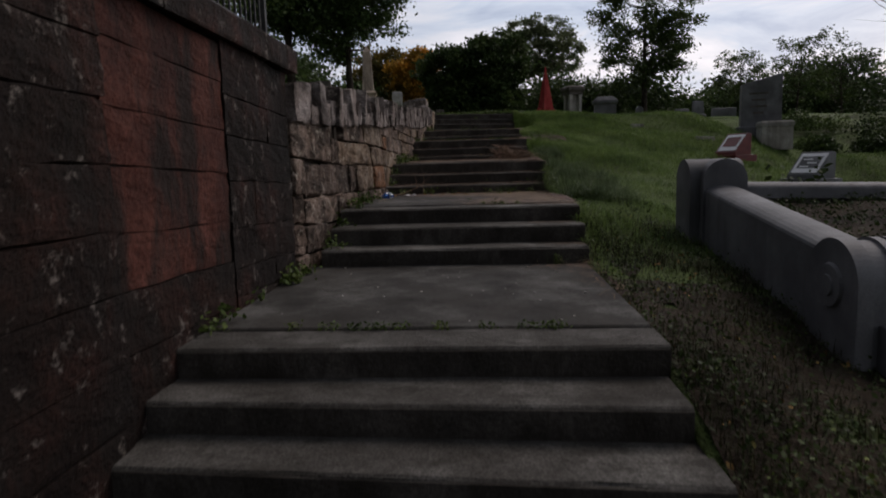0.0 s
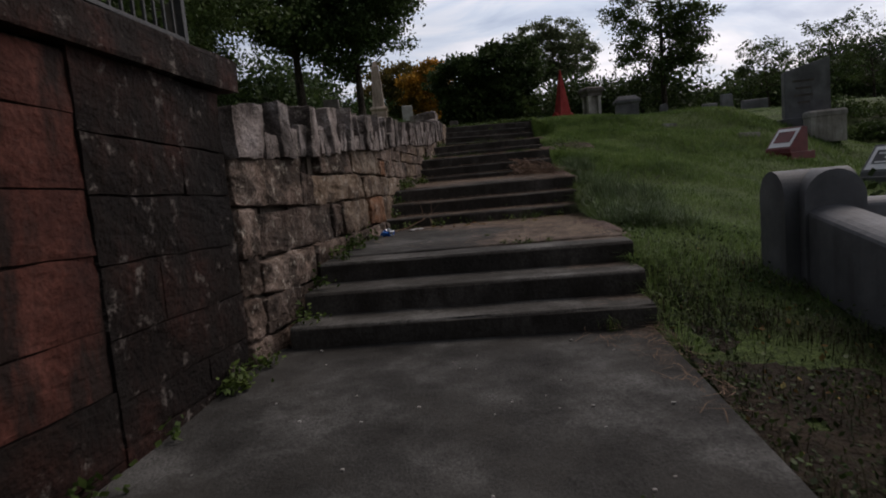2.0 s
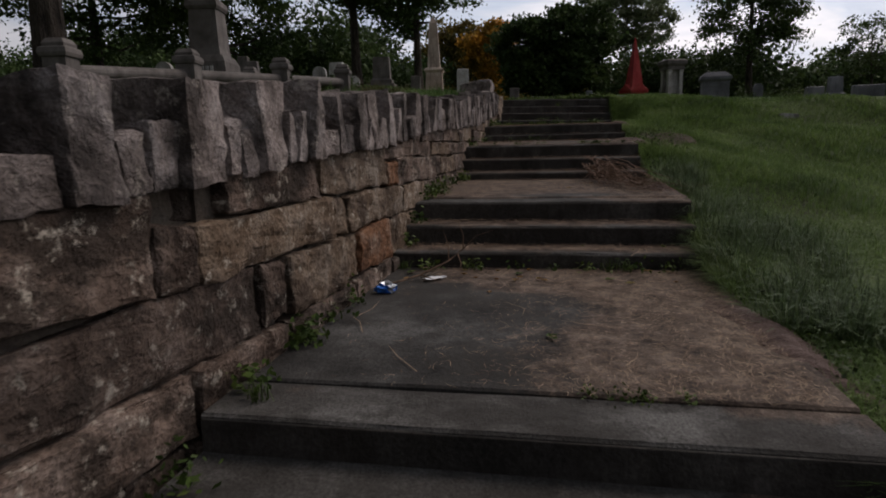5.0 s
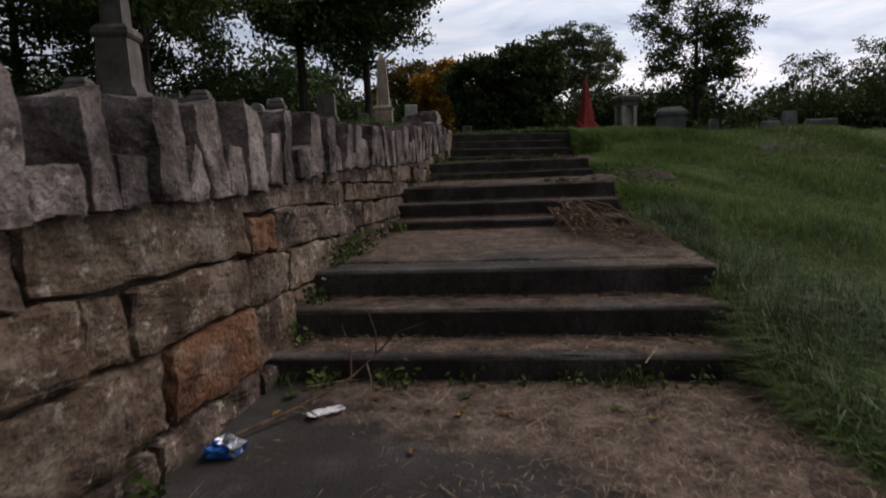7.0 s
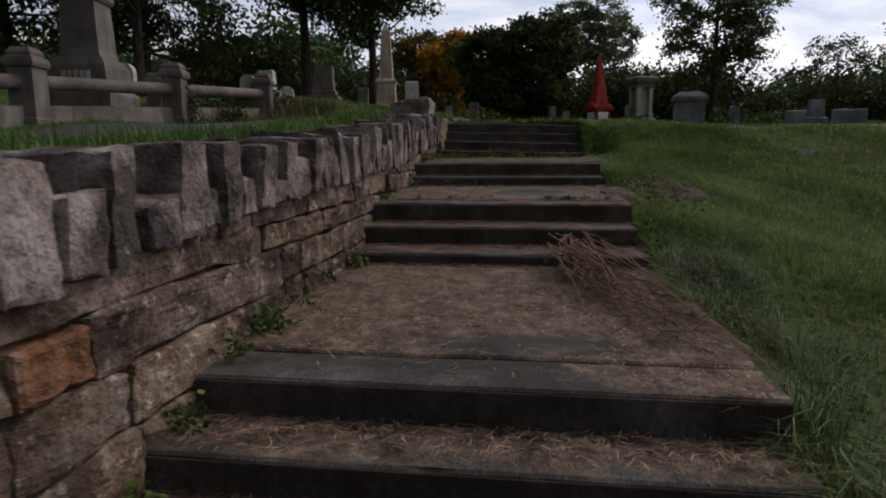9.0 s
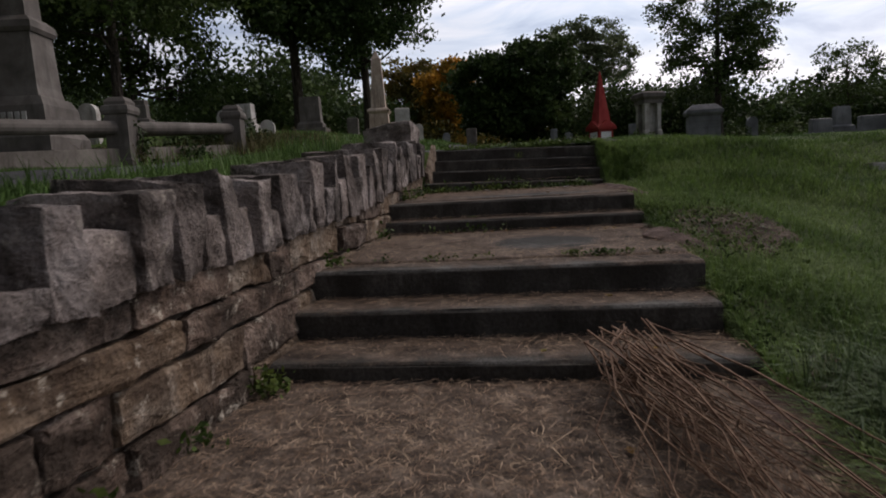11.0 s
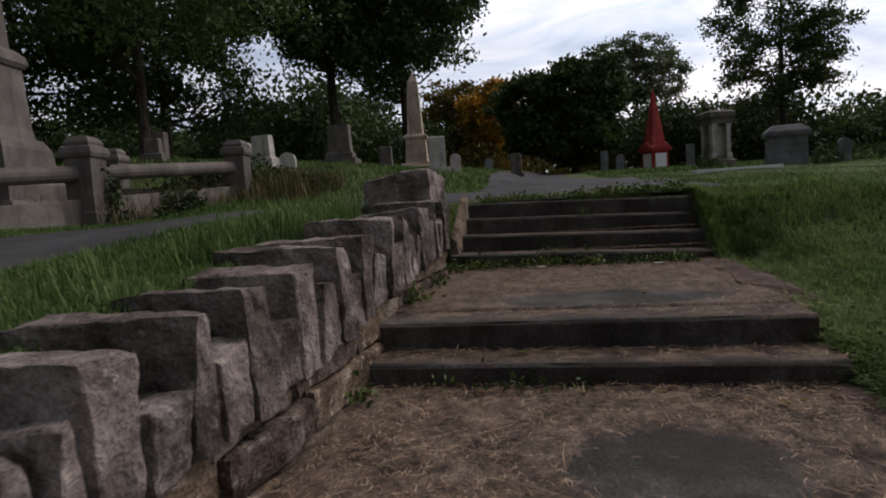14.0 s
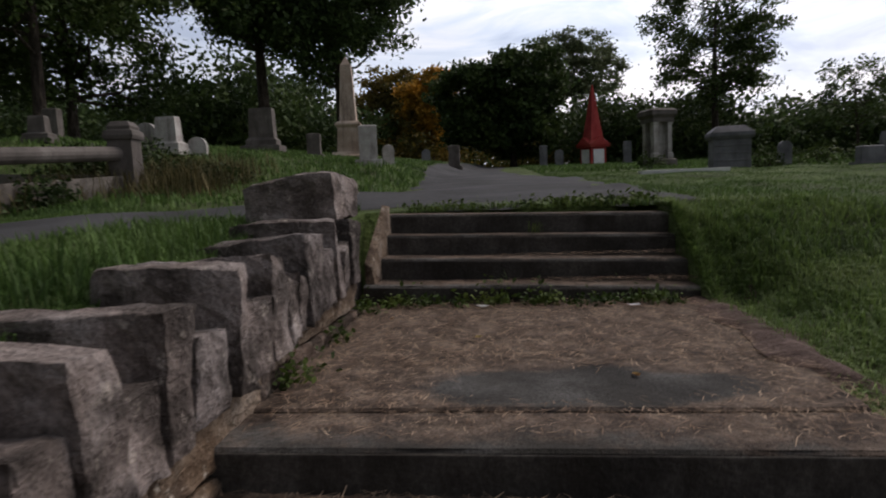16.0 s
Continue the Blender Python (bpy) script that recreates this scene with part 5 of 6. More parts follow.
def build_grass():
    rng = np.random.default_rng(21)
    # hillside beside the steps
    x, y = scatter(rng, 215000, 1.33, 18, 2.2, 17.6, 2.3)
    h = 0.04 + 0.09 * np.clip(patchy(x, y, 1.3, 1), 0, 1) + 0.02 * step(9, 14, y) + 0.05 * step(2.2, 1.4, x) * step(12, 9, y) - 0.03 * step(2.0, 1.35, x) * step(11, 14, y)
    thin = rng.uniform(0, 1, len(x)) < np.clip(0.05 + 0.95 * step(2.6, 5.0, y), 0, 1) * np.where(slip_at(x, y) > 0.35, 0.30, 1) * np.where((x < 1.75) & (y > 9.3) & (y < 11), 0.4, 1)
    x, y, h = x[thin], y[thin], h[thin]
    blades("hillside_grass", x, y, h * 1.25, 0.0038 + 0.00055 * np.clip(x + np.abs(y - 6), 0, 14), 1.1, M_GRASS, "uncut green grass on the hillside beside the steps", 1)
    # the plateau at the top
    x, y = scatter(rng, 90000, 1.0, 14, 17.0, 34, 1.5)
    keep = on_road(x, y, -0.05) < 0
    x, y = x[keep], y[keep]
    blades("plateau_grass", x, y, 0.05 + 0.07 * np.clip(patchy(x, y, 0.9, 3), 0, 1) * step(26, 17, y), 0.010, 0.95, M_GRASS_DEEP, "long green grass at the head of the hill", 2)
    # terrace above the wall
    x, y = scatter(rng, 100000, -1.72, -8.5, 3.2, 19.5, 1.5)
    keep = on_road(x, y, 0.0) < 0
    x, y = x[keep], y[keep]
    blades("terrace_grass", x, y, 0.06 + 0.09 * np.clip(patchy(x, y, 1.1, 5), 0, 1), 0.009, 0.9, M_GRASS_DEEP, "long green grass on the terrace above the wall", 3)
    x, y = scatter(rng, 45000, -2.0, -26, 19, 50, 1.2)
    keep = on_road(x, y, 0.0) < 0
    x, y = x[keep], y[keep]
    blades("slope_grass", x, y, 0.10 + 0.12 * np.clip(patchy(x, y, 0.7, 7), 0, 1), 0.035, 0.5, M_GRASS_DEEP, "rough grass round the older graves", 4)
    x, y = scatter(rng, 25000, 1.0, 26, 34, 74, 1.0)
    keep = on_road(x, y, 0.0) < 0
    blades("far_grass", x[keep], y[keep], 0.2, 0.06, 0.5, M_GRASS_DEEP, "mown grass between distant graves", 5)
    # long bluish tufts hanging over the step ends
    cx = np.concatenate([rng.uniform(1.42, 2.3, 46), rng.uniform(1.4, 1.8, 16)])
    cy = np.concatenate([rng.uniform(5.2, 8.6, 46), rng.uniform(8.6, 10.0, 16)])
    x, y = np.repeat(cx, 130) + rng.normal(size=62 * 130) * 0.09, np.repeat(cy, 130) + rng.normal(size=62 * 130) * 0.09
    keep = x > 1.34
    blades("grass_tufts", x[keep], y[keep], rng.uniform(0.18, 0.36, keep.sum()), 0.007, 1.0, M_TUFT, "long drooping bluish grass tufts at the step ends", 6)
    cx, cy = rng.uniform(1.33, 1.75, 40), rng.uniform(13.0, 17.2, 40)
    x, y = np.repeat(cx, 110) + rng.normal(size=4400) * 0.10, np.repeat(cy, 110) + rng.normal(size=4400) * 0.10
    keep = x > 1.33
    blades("grass_fringe", x[keep], y[keep], rng.uniform(0.08, 0.19, keep.sum()), 0.006, 1.1, M_GRASS, "long grass leaning over the upper steps", 7)
    cx, cy = rng.uniform(-2.5, -1.85, 60), rng.uniform(6.8, 15.5, 60)
    x, y = np.repeat(cx, 60) + rng.normal(size=3600) * 0.12, np.repeat(cy, 60) + rng.normal(size=3600) * 0.12
    keep = x < -1.82
    blades("wall_grass", x[keep], y[keep], rng.uniform(0.15, 0.34, keep.sum()), 0.009, 0.7, M_GRASS_DEEP, "tall grass growing behind the wall top", 8)


def weed_patch(name, spots, leaf_size, mat, label, seed, spread=0.12, lift=0.10, z_of=None):
    """Low broad leaves round each spot (x, y, count)."""
    rng = np.random.default_rng(seed)
    c = []
    for x, y, n in spots:
        px, py = x + rng.normal(size=n) * spread, y + rng.normal(size=n) * spread
        pz = (ground_z(px, py) if z_of is None else np.array([z_of(a, b) for a, b in zip(px, py)])) + np.abs(rng.normal(size=n)) * lift + 0.01
        c.append(np.stack([px, py, pz], 1))
    v, f = leaf_quads(np.concatenate(c), leaf_size, rng, 0.7)
    return tagged(soup(name, v, f, mat), label, "weeds", kind="stuff")


def tread_z(x, y):
    """The height of the concrete underfoot at y."""
    k = 0
    for i, (ny, nz) in enumerate(NOSES):
        if y >= ny:
            k = i
    ny, nz = NOSES[k]
    if k in LANDING_END:
        y2 = NOSES[k + 1][0]
        return nz + 0.016 + (LANDING_END[k] - nz - 0.016) * max(0.0, min(1.0, (y - ny - 0.37) / (y2 - ny - 0.37))) if y > ny + 0.37 else nz + 0.004
    return nz + 0.004


def litter_at(x, y):
    """How thickly the litter lies on the step or landing at x, y."""
    k = max(i for i, (ny, nz) in enumerate(NOSES) if y >= ny)
    ny = NOSES[k][0]
    if k in LANDING_END and y > ny + 0.37:
        return max(0.0, min(1.0, landing_litter(k, x, y)))
    end = ny + 0.36 if k in LANDING_END or k == len(NOSES) - 1 else NOSES[k + 1][0]
    return max(0.0, min(1.0, tread_litter(k, x, (y - ny) / (end - ny))))


def strands(name, n, x0, x1, y0, y1, length, mat, label, seed, where=None, lift=0.012, width=0.0032):
    """Dry stalks strewn on the treads."""
    rng = np.random.default_rng(seed)
    x, y = rng.uniform(x0, x1, n), rng.uniform(y0, y1, n)
    thick = np.array([0.9 if q < 7 else litter_at(p, q) for p, q in zip(x, y)])
    keep = rng.uniform(0, 1, n) < thick ** 2
    x, y, n = x[keep], y[keep], int(keep.sum())
    if where is not None:
        keep = rng.uniform(0, 1, n) < where(x, y)
        x, y = x[keep], y[keep]
    n = len(x)
    a = rng.uniform(0, 2 * math.pi, n)
    ln = length * rng.uniform(0.4, 1.5, n)
    z = np.array([tread_z(p, q) for p, q in zip(x, y)]) + 0.008 + rng.uniform(0, lift, n)
    d = np.stack([np.cos(a), np.sin(a), rng.normal(size=n) * 0.05], 1) * (ln / 2)[:, None]
    bend = np.stack([-np.sin(a), np.cos(a), np.zeros(n)], 1) * (rng.normal(size=n) * 0.12 * ln)[:, None]
    w = np.stack([-np.sin(a), np.cos(a), np.zeros(n)], 1) * width / 2
    up = np.array([0, 0, width * 0.7])
    p = np.stack([x, y, z], 1)
    v = np.stack([p - d - w, p - d + w, p + bend + w + up, p + bend - w + up, p + d], 1).reshape(-1, 3)
    i = np.arange(n)[:, None] * 5
    f = np.concatenate([i + [[0, 1, 2]], i + [[0, 2, 3]], i + [[3, 2, 4]]], 0)
    return tagged(soup(name, v, f, mat), label, "litter", kind="stuff")



# ---------------------------------------------------------------- clutter on the steps
def brush_pile():
    """Dead stalks slumped over the landing from the bank."""
    rng = random.Random(9)
    pile = empty("brush_pile", (0.9, 9.95, 1.2))
    z0 = 1.2
    for name, count, r0, spread in (("stalk", 64, 0.0058, 0.15), ("twig_tangle", 190, 0.0026, 0.7)):
        bm = bmesh.new()
        for _ in range(count):
            if name == "stalk":
                bm = bmesh.new()
            a = Vector((0.66 + rng.gauss(0, 0.10), 10.0 + rng.gauss(0.05, 0.22), 1.30 + rng.uniform(-0.1, 0.14)))
            if name == "twig_tangle":
                u = rng.random()
                a = Vector((0.66 + 0.42 * u + rng.gauss(0, 0.09), 10.05 - 1.8 * u + rng.gauss(0, 0.2), 1.33 - 0.18 * u + rng.uniform(-0.03, 0.05)))
            ln = rng.uniform(0.5, 1.9) if name == "stalk" else rng.uniform(0.12, 0.45)
            d = Vector((rng.gauss(0.23, spread), -1, -0.10)).normalized()
            pts = [a]
            for i in range(1, 5):
                p = a + d * ln * i / 4 + Vector((rng.gauss(0, 0.055), rng.gauss(0, 0.05), rng.gauss(0, 0.03) - 0.10 * ln * (i / 4) ** 2))
                p.z = max(p.z, tread_z(p.x, p.y) + 0.012 + rng.random() * 0.05)
                pts.append(p)
            tube(bm, [p - Vector((0.9, 9.95, z0)) for p in pts], [r0 * (1 - 0.18 * i) for i in range(5)], 4)
            if name == "stalk":
                part(name, bm, M_ROOT, pile)
        if name != "stalk":
            tagged(part(name, bm, M_TWIG, pile), kind="stuff")
    tagged(pile, "heap of dead brown stalks and roots slumped on the landing", "brush")


def fallen_branch():
    b = empty("fallen_branch", (-0.8, 6.35, 0.58))
    o = Vector((-0.8, 6.35, 0.58))
    bm = bmesh.new()
    tube(bm, [Vector(p) - o for p in ((-1.10, 5.92, 0.585), (-0.92, 6.22, 0.60), (-0.72, 6.42, 0.68), (-0.62, 6.55, 0.76), (-0.52, 6.6, 0.86), (-0.38, 6.62, 0.905))], [0.009, 0.008, 0.007, 0.006, 0.004, 0.002], 6)
    part("stem", bm, M_TWIG, b)
    bm = bmesh.new()
    for p, q in (((-0.72, 6.42, 0.68), (-0.78, 6.5, 0.93)), ((-0.62, 6.55, 0.76), (-0.66, 6.58, 0.98)), ((-0.66, 6.5, 0.72), (-0.62, 6.35, 0.60)), ((-0.92, 6.22, 0.6), (-0.75, 6.05, 0.59))):
        tube(bm, [Vector(p) - o, (Vector(p) + Vector(q)) / 2 - o + Vector((0.02, 0, 0)), Vector(q) - o], [0.006, 0.004, 0.002], 5)
    tagged(part("twig_tangle", bm, M_TWIG, b), kind="stuff")
    tagged(b, "thin dead branch arching over the bottom step", "branch")


def crushed_can():
    c = empty("crushed_can", (-1.08, 5.78, tread_z(0, 5.78) + 0.035), 35)
    bm = bmesh.new()
    bmesh.ops.create_icosphere(bm, subdivisions=3, radius=0.075)
    for v in bm.verts:
        n = noise.noise(v.co * 38)
        fold = abs(noise.noise(v.co * 24 + Vector((3, 1, 7))))
        k = 0.62 + 0.85 * fold + 0.22 * n
        v.co = Vector((v.co.x * 1.25 * k, v.co.y * 0.85 * k, max(v.co.z * 0.72 * k, -0.03)))
    foil = list(bm.faces)
    band = bmesh.new()
    keep = [f for f in foil if noise.noise(f.calc_center_median() * 17 + Vector((5, 2, 1))) > -0.12]
    lut = {}
    for f in keep:
        vs = []
        for v in f.verts:
            if v.index not in lut:
                lut[v.index] = band.verts.new(v.co * 1.03)
            vs.append(lut[v.index])
        band.faces.new(vs)
    part("body", bm, M_FOIL, c)
    part("printed_band", band, M_BLUE, c, "blue printed band")
    tagged(c, "crushed silver and blue drinks can against the wall", "can")


def crumpled(name, x, y, size, mat, label, seed, category="wrapper"):
    w = empty(name, (x, y, tread_z(x, y) + 0.012), seed * 40)
    bm = bmesh.new()
    bmesh.ops.create_grid(bm, x_segments=9, y_segments=6, size=1)
    for v in bm.verts:
        n = noise.noise_vector(v.co * 2.3 + Vector((seed, 0, 0)))
        v.co = Vector((v.co.x * size, v.co.y * size * 0.45, 0.0)) + n * size * 0.28
        v.co.z = abs(v.co.z) + 0.003
    bmesh.ops.solidify(bm, geom=bm.faces[:], thickness=0.0015)
    part("sheet", bm, mat, w)
    tagged(w, label, category)


def fallen_leaf(x, y, size, rz, mat=None):
    bm = bmesh.new()
    pts = [(0, -1), (0.45, -0.55), (0.3, -0.2), (0.75, 0.1), (0.35, 0.3), (0, 1), (-0.35, 0.35), (-0.7, 0.05), (-0.3, -0.2), (-0.45, -0.6)]
    top = [bm.verts.new((px * size, py * size, 0.012 + 0.16 * size * abs(px) + 0.02 * size * math.sin(py * 3))) for px, py in pts]
    mid = bm.verts.new((0, 0, 0.004))
    for i in range(len(top)):
        bm.faces.new((top[i], top[(i + 1) % len(top)], mid))
    bmesh.ops.solidify(bm, geom=bm.faces[:], thickness=0.001)
    ob = part("fallen_leaf", bm, mat or M_FALLEN)
    ob.matrix_world = pose(x, y, tread_z(x, y) + 0.004, 0, 0, rz)
    tagged(ob, "dry fallen leaf lying on the concrete", "leaf", "leaves on the steps")


def pebble(x, y, r):
    bm = rough_block(r * 2, r * 1.6, r, x * 9 + y, 2, r * 0.2, r * 0.4)
    ob = part("pebble", bm, M_MARBLE)
    ob.matrix_world = pose(x, y, tread_z(x, y) + r * 0.45)
    tagged(ob, "small pale pebble on the concrete", "pebble", "pebbles on the steps")


def build_litter():
    strands("straw_litter", 8500, -0.5, 1.27, 4.1, 6.65, 0.085, M_STRAW, "dry straw strewn over the landing", 3, lambda x, y: np.clip(0.10 + (x - 0.15 + 0.25 * np.sin(y * 2.3)) * 1.4 + 0.3 * np.sin(x * 5 + y * 3), 0.03, 1), 0.020, 0.0019)
    strands("needle_litter", 9000, -1.0, 1.27, 4.1, 6.68, 0.05, M_NEEDLE, "brown needles strewn over the landing", 4, lambda x, y: np.clip(0.30 + (x + 0.1) * 0.7 + 0.9 * step(5.7, 6.5, y), 0.05, 1), 0.014, 0.0026)
    for k, (ya, yb) in enumerate(((6.75, 10.1), (10.2, 13.4), (13.5, 16.6))):
        strands("needle_litter", 15000, -1.2, 1.3, ya, yb, 0.06, M_NEEDLE, "brown needles strewn over the steps", 5 + k, None, 0.016, 0.0034)
        strands("straw_litter", 3000, -1.2, 1.3, ya, yb, 0.085, M_STRAW, "pale dry straw strewn over the steps", 15 + k, lambda x, y: np.clip(0.45 + 0.6 * np.sin(x * 2.7 + y * 1.9) * np.sin(y * 3.1 - x), 0.05, 1), 0.022, 0.0040)
    strands("stalk_litter", 70, -1.2, 1.2, 4.2, 16.0, 0.34, M_STRAW, "longer dry stalks lying on the landings", 8, None, 0.03, 0.006)
    strands("dead_grass", 420, 0.75, 1.35, 1.2, 2.9, 0.16, M_TWIG, "dead brown grass at the edge of the landing", 9, lambda x, y: np.clip((x - 0.85) * 3 + (y - 2.3), 0, 1), 0.04, 0.005)
    rng = random.Random(3)
    for _ in range(34):
        fallen_leaf(rng.uniform(-1.1, 1.2), rng.choice((rng.uniform(6.1, 6.65), rng.uniform(4.2, 15.9), rng.uniform(12.8, 13.05))), rng.uniform(0.02, 0.045), rng.uniform(0, 360))
    for x, y in ((0.13, 4.85), (-0.15, 6.45), (0.55, 6.3), (-0.35, 13.3), (-1.05, 6.45)):
        fallen_leaf(x, y, 0.055, x * 200, M_WEED)
    for _ in range(26):
        pebble(rng.uniform(-1.2, 1.2), rng.uniform(0.7, 2.8), rng.uniform(0.004, 0.011))
    crushed_can()
    crumpled("wrapper", -0.80, 6.22, 0.085, M_PAPER, "crumpled white paper wrapper", 1)
    crumpled("plastic_scrap", -0.35, 15.84, 0.06, M_PAPER, "torn clear plastic scrap among the weeds", 3, "plastic scrap")
    crumpled("paper_scrap", 0.75, 15.78, 0.04, M_PAPER, "small pale paper scrap", 5, "paper scrap")
    fallen_branch()
    brush_pile()


def build_weeds():
    rng = random.Random(17)
    # foot of the walls
    spots = [(-1.36, y, 26) for y in (0.5, 0.62, 0.8, 1.3)] + [(-1.34, 1.98, 130), (-1.36, 2.1, 90), (-1.33, 2.45, 70), (-1.22, 4.6, 150), (-1.2, 4.68, 70), (-1.22, 5.03, 60), (-1.22, 5.42, 60), (-1.2, 3.0, 70), (-1.2, 3.45, 60), (-1.18, 4.0, 60),
             (-1.18, 8.14, 170), (-1.14, 8.2, 60), (-1.18, 7.75, 60), (-1.2, 8.7, 40), (-1.2, 9.3, 50), (-1.15, 9.95, 140), (-1.18, 7.3, 70), (-1.2, 6.95, 50), (-1.2, 12.8, 60), (-1.2, 11.3, 50), (-1.2, 14.1, 80), (-1.15, 14.3, 30), (-1.2, 14.9, 70), (-1.2, 15.7, 120)]
    weed_patch("wall_foot_weeds", spots, 0.022, M_WEED, "small green weeds along the foot of the wall", 31, 0.055, 0.06, tread_z)
    # against the risers
    spots = [(rng.uniform(-1.1, 1.15), 15.9 + rng.uniform(-0.06, 0.06), 26) for _ in range(46)] + [(rng.uniform(-1.1, 1.2), 6.62, 12) for _ in range(16)] + [(rng.uniform(-1.0, 0.4), 13.02, 9) for _ in range(7)]
    weed_patch("riser_weeds", spots, 0.022, M_WEED, "low weeds rooted along the foot of the riser", 32, 0.045, 0.04, tread_z)
    spots = [(rng.uniform(-0.9, 0.35), 0.57, 16) for _ in range(12)] + [(rng.uniform(0.45, 0.75), 0.57, 16) for _ in range(4)] + [(rng.uniform(0.2, 1.1), 11.42, 26) for _ in range(10)] + [(rng.uniform(-1.1, 0.2), 11.42, 10) for _ in range(7)] + [(rng.uniform(0.3, 0.7), 4.10, 16) for _ in range(5)]
    weed_patch("joint_weeds", [(a, b, n * 2) for a, b, n in spots], 0.011, M_WEED, "moss and weeds growing in the slab joints", 33, 0.03, 0.012, tread_z)
    x = np.repeat([-1.15, -1.1, -0.6, 0.1, 0.55, 0.7, 1.0, -0.2], 26) + np.random.default_rng(4).normal(size=208) * 0.03
    y = np.repeat([6.6, 3.9, 6.62, 16.88, 6.62, 6.62, 2.8, 16.0], 26) + np.random.default_rng(5).normal(size=208) * 0.02
    blades("step_grass", x, y, np.full(208, 0.13), 0.005, 0.7, M_WEED, "thin grass growing from the step joints", 12, z=np.array([tread_z(a, b) for a, b in zip(x, y)]))
    # the bank beside the lower steps, its shade put into the dark blade and leaf colours
    g = np.random.default_rng(40)
    spots = []
    for _ in range(520):
        px, py = 1.34 + 2.6 * g.uniform() ** 1.2, g.uniform(-3.0, 5.2)
        spots.append((px, py, int(10 + 22 * max(0.0, float(patchy(px, py, 2.1, 2))))))
    weed_patch("bank_weeds", spots, 0.015, M_WEED_DARK, "low broad-leaved weeds toned dark for the shaded bank", 34, 0.10, 0.05)
    weed_patch("bank_weeds", spots[1::4], 0.013, M_WEED, "low green broad-leaved weeds on the shaded bank", 44, 0.09, 0.05)
    spots = [(1.36 + abs(g.normal()) * 0.12, y, 22) for y in np.arange(-1.0, 13.5, 0.16)]
    weed_patch("edge_weeds", spots, 0.016, M_WEED_DARK, "weeds in shade-toned green crowding the ends of the steps", 35, 0.07, 0.05)
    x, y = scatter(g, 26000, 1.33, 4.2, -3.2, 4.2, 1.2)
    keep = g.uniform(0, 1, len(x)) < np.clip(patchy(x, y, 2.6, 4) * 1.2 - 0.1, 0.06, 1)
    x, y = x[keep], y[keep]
    blades("bank_grass", x, y, g.uniform(0.05, 0.19, len(x)), 0.0055, 0.9, M_GRASS_DRY_SHADE, "thin straggling grass toned dark for the shaded bank", 13)
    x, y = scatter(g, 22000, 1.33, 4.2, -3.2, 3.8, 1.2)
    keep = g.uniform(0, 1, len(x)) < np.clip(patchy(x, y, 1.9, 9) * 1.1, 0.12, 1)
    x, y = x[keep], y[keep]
    blades("bank_grass", x, y, g.uniform(0.03, 0.11, len(x)), 0.005, 1.0, M_TUFT_DARK, "short grass toned dark for the shaded bank", 16)
    spots = [(px, py, 3) for px, py in zip(*scatter(g, 150, 1.35, 3.6, -2.5, 4.5))]
    weed_patch("bank_leaves", spots, 0.02, M_FALLEN, "brown fallen leaves on the shaded bank", 36, 0.1, 0.012)
    # bare earth slip in the bank
    spots = [(1.45 + g.uniform() * 0.7, 11.4 + g.uniform() * 2.0, 9) for _ in range(90)]
    weed_patch("slip_weeds", spots, 0.018, M_WEED, "weeds on an earthy slip in the bank", 37, 0.09, 0.05)
    # tufts at the head of the steps
    spots = [(g.uniform(-1.1, 1.3), 17.3 + g.uniform() * 0.25, 18) for _ in range(26)] + [(g.uniform(0.3, 1.4), 17.3 + g.uniform() * 0.5, 30) for _ in range(22)]
    weed_patch("step_head_weeds", spots, 0.026, M_WEED, "low weeds between the top step and the lane", 38, 0.07, 0.04)
    x, y = g.uniform(-1.15, 1.5, 2600), 17.32 + g.uniform(0, 0.35, 2600)
    blades("step_head_grass", x, y, g.uniform(0.03, 0.12, 2600), 0.007, 0.9, M_GRASS, "short grass between the top step and the lane", 14)
    # overgrowth at the granite fence
    x, y = np.concatenate([g.normal(-6.4, 0.55, 2600), g.uniform(-8.6, -7.0, 1400)]), np.concatenate([g.normal(22.9, 0.9, 2600), g.uniform(18.0, 22.6, 1400)])
    keep = on_road(x, y, 0.1) < 0
    x, y = x[keep], y[keep]
    blades("rank_weeds", x, y, g.uniform(0.25, 0.75, len(x)), 0.016, 0.6, M_DRYWEED, "tall brownish weed stalks beside the granite fence", 17, "weeds")
    bush(-6.6, 23.2, 1.0, 0.5, M_WEED_DARK, 3000, 3, "rank dull green weeds beside the granite fence", 0.045, "weed_clump")
    bush(-8.4, 23.6, 1.3, 0.8, M_WEED_DARK, 2200, 5, "rank green weeds beside the granite fence", 0.06, "weed_clump")
    bush(-7.15, 19.9, 0.6, 0.55, M_WEED_DARK, 1100, 7, "ivy and weeds over the kerb of the fence", 0.05, "weed_clump")
    bush(-7.4, 18.4, 0.28, 1.15, M_WEED_DARK, 420, 9, "ivy climbing a granite fence post", 0.05, "weed_clump")
    bush(4.2, 4.9, 0.42, 0.85, M_WEED_DARK, 500, 11, "straggling dark fern inside the grave kerb", 0.05, "fern")
    for i, (px, py, r, h) in enumerate(((11.9, 19.5, 0.9, 0.45), (13.6, 18.5, 1.1, 0.5), (12.9, 22.5, 1.3, 0.7), (15.5, 21, 1.6, 0.8), (16.8, 16.8, 1.3, 0.6), (18.5, 25, 2.0, 1.3))):
        bush(px, py, r, h, M_WEED_DARK if i % 2 else M_LEAF, 3200, 20 + i, size=0.055)
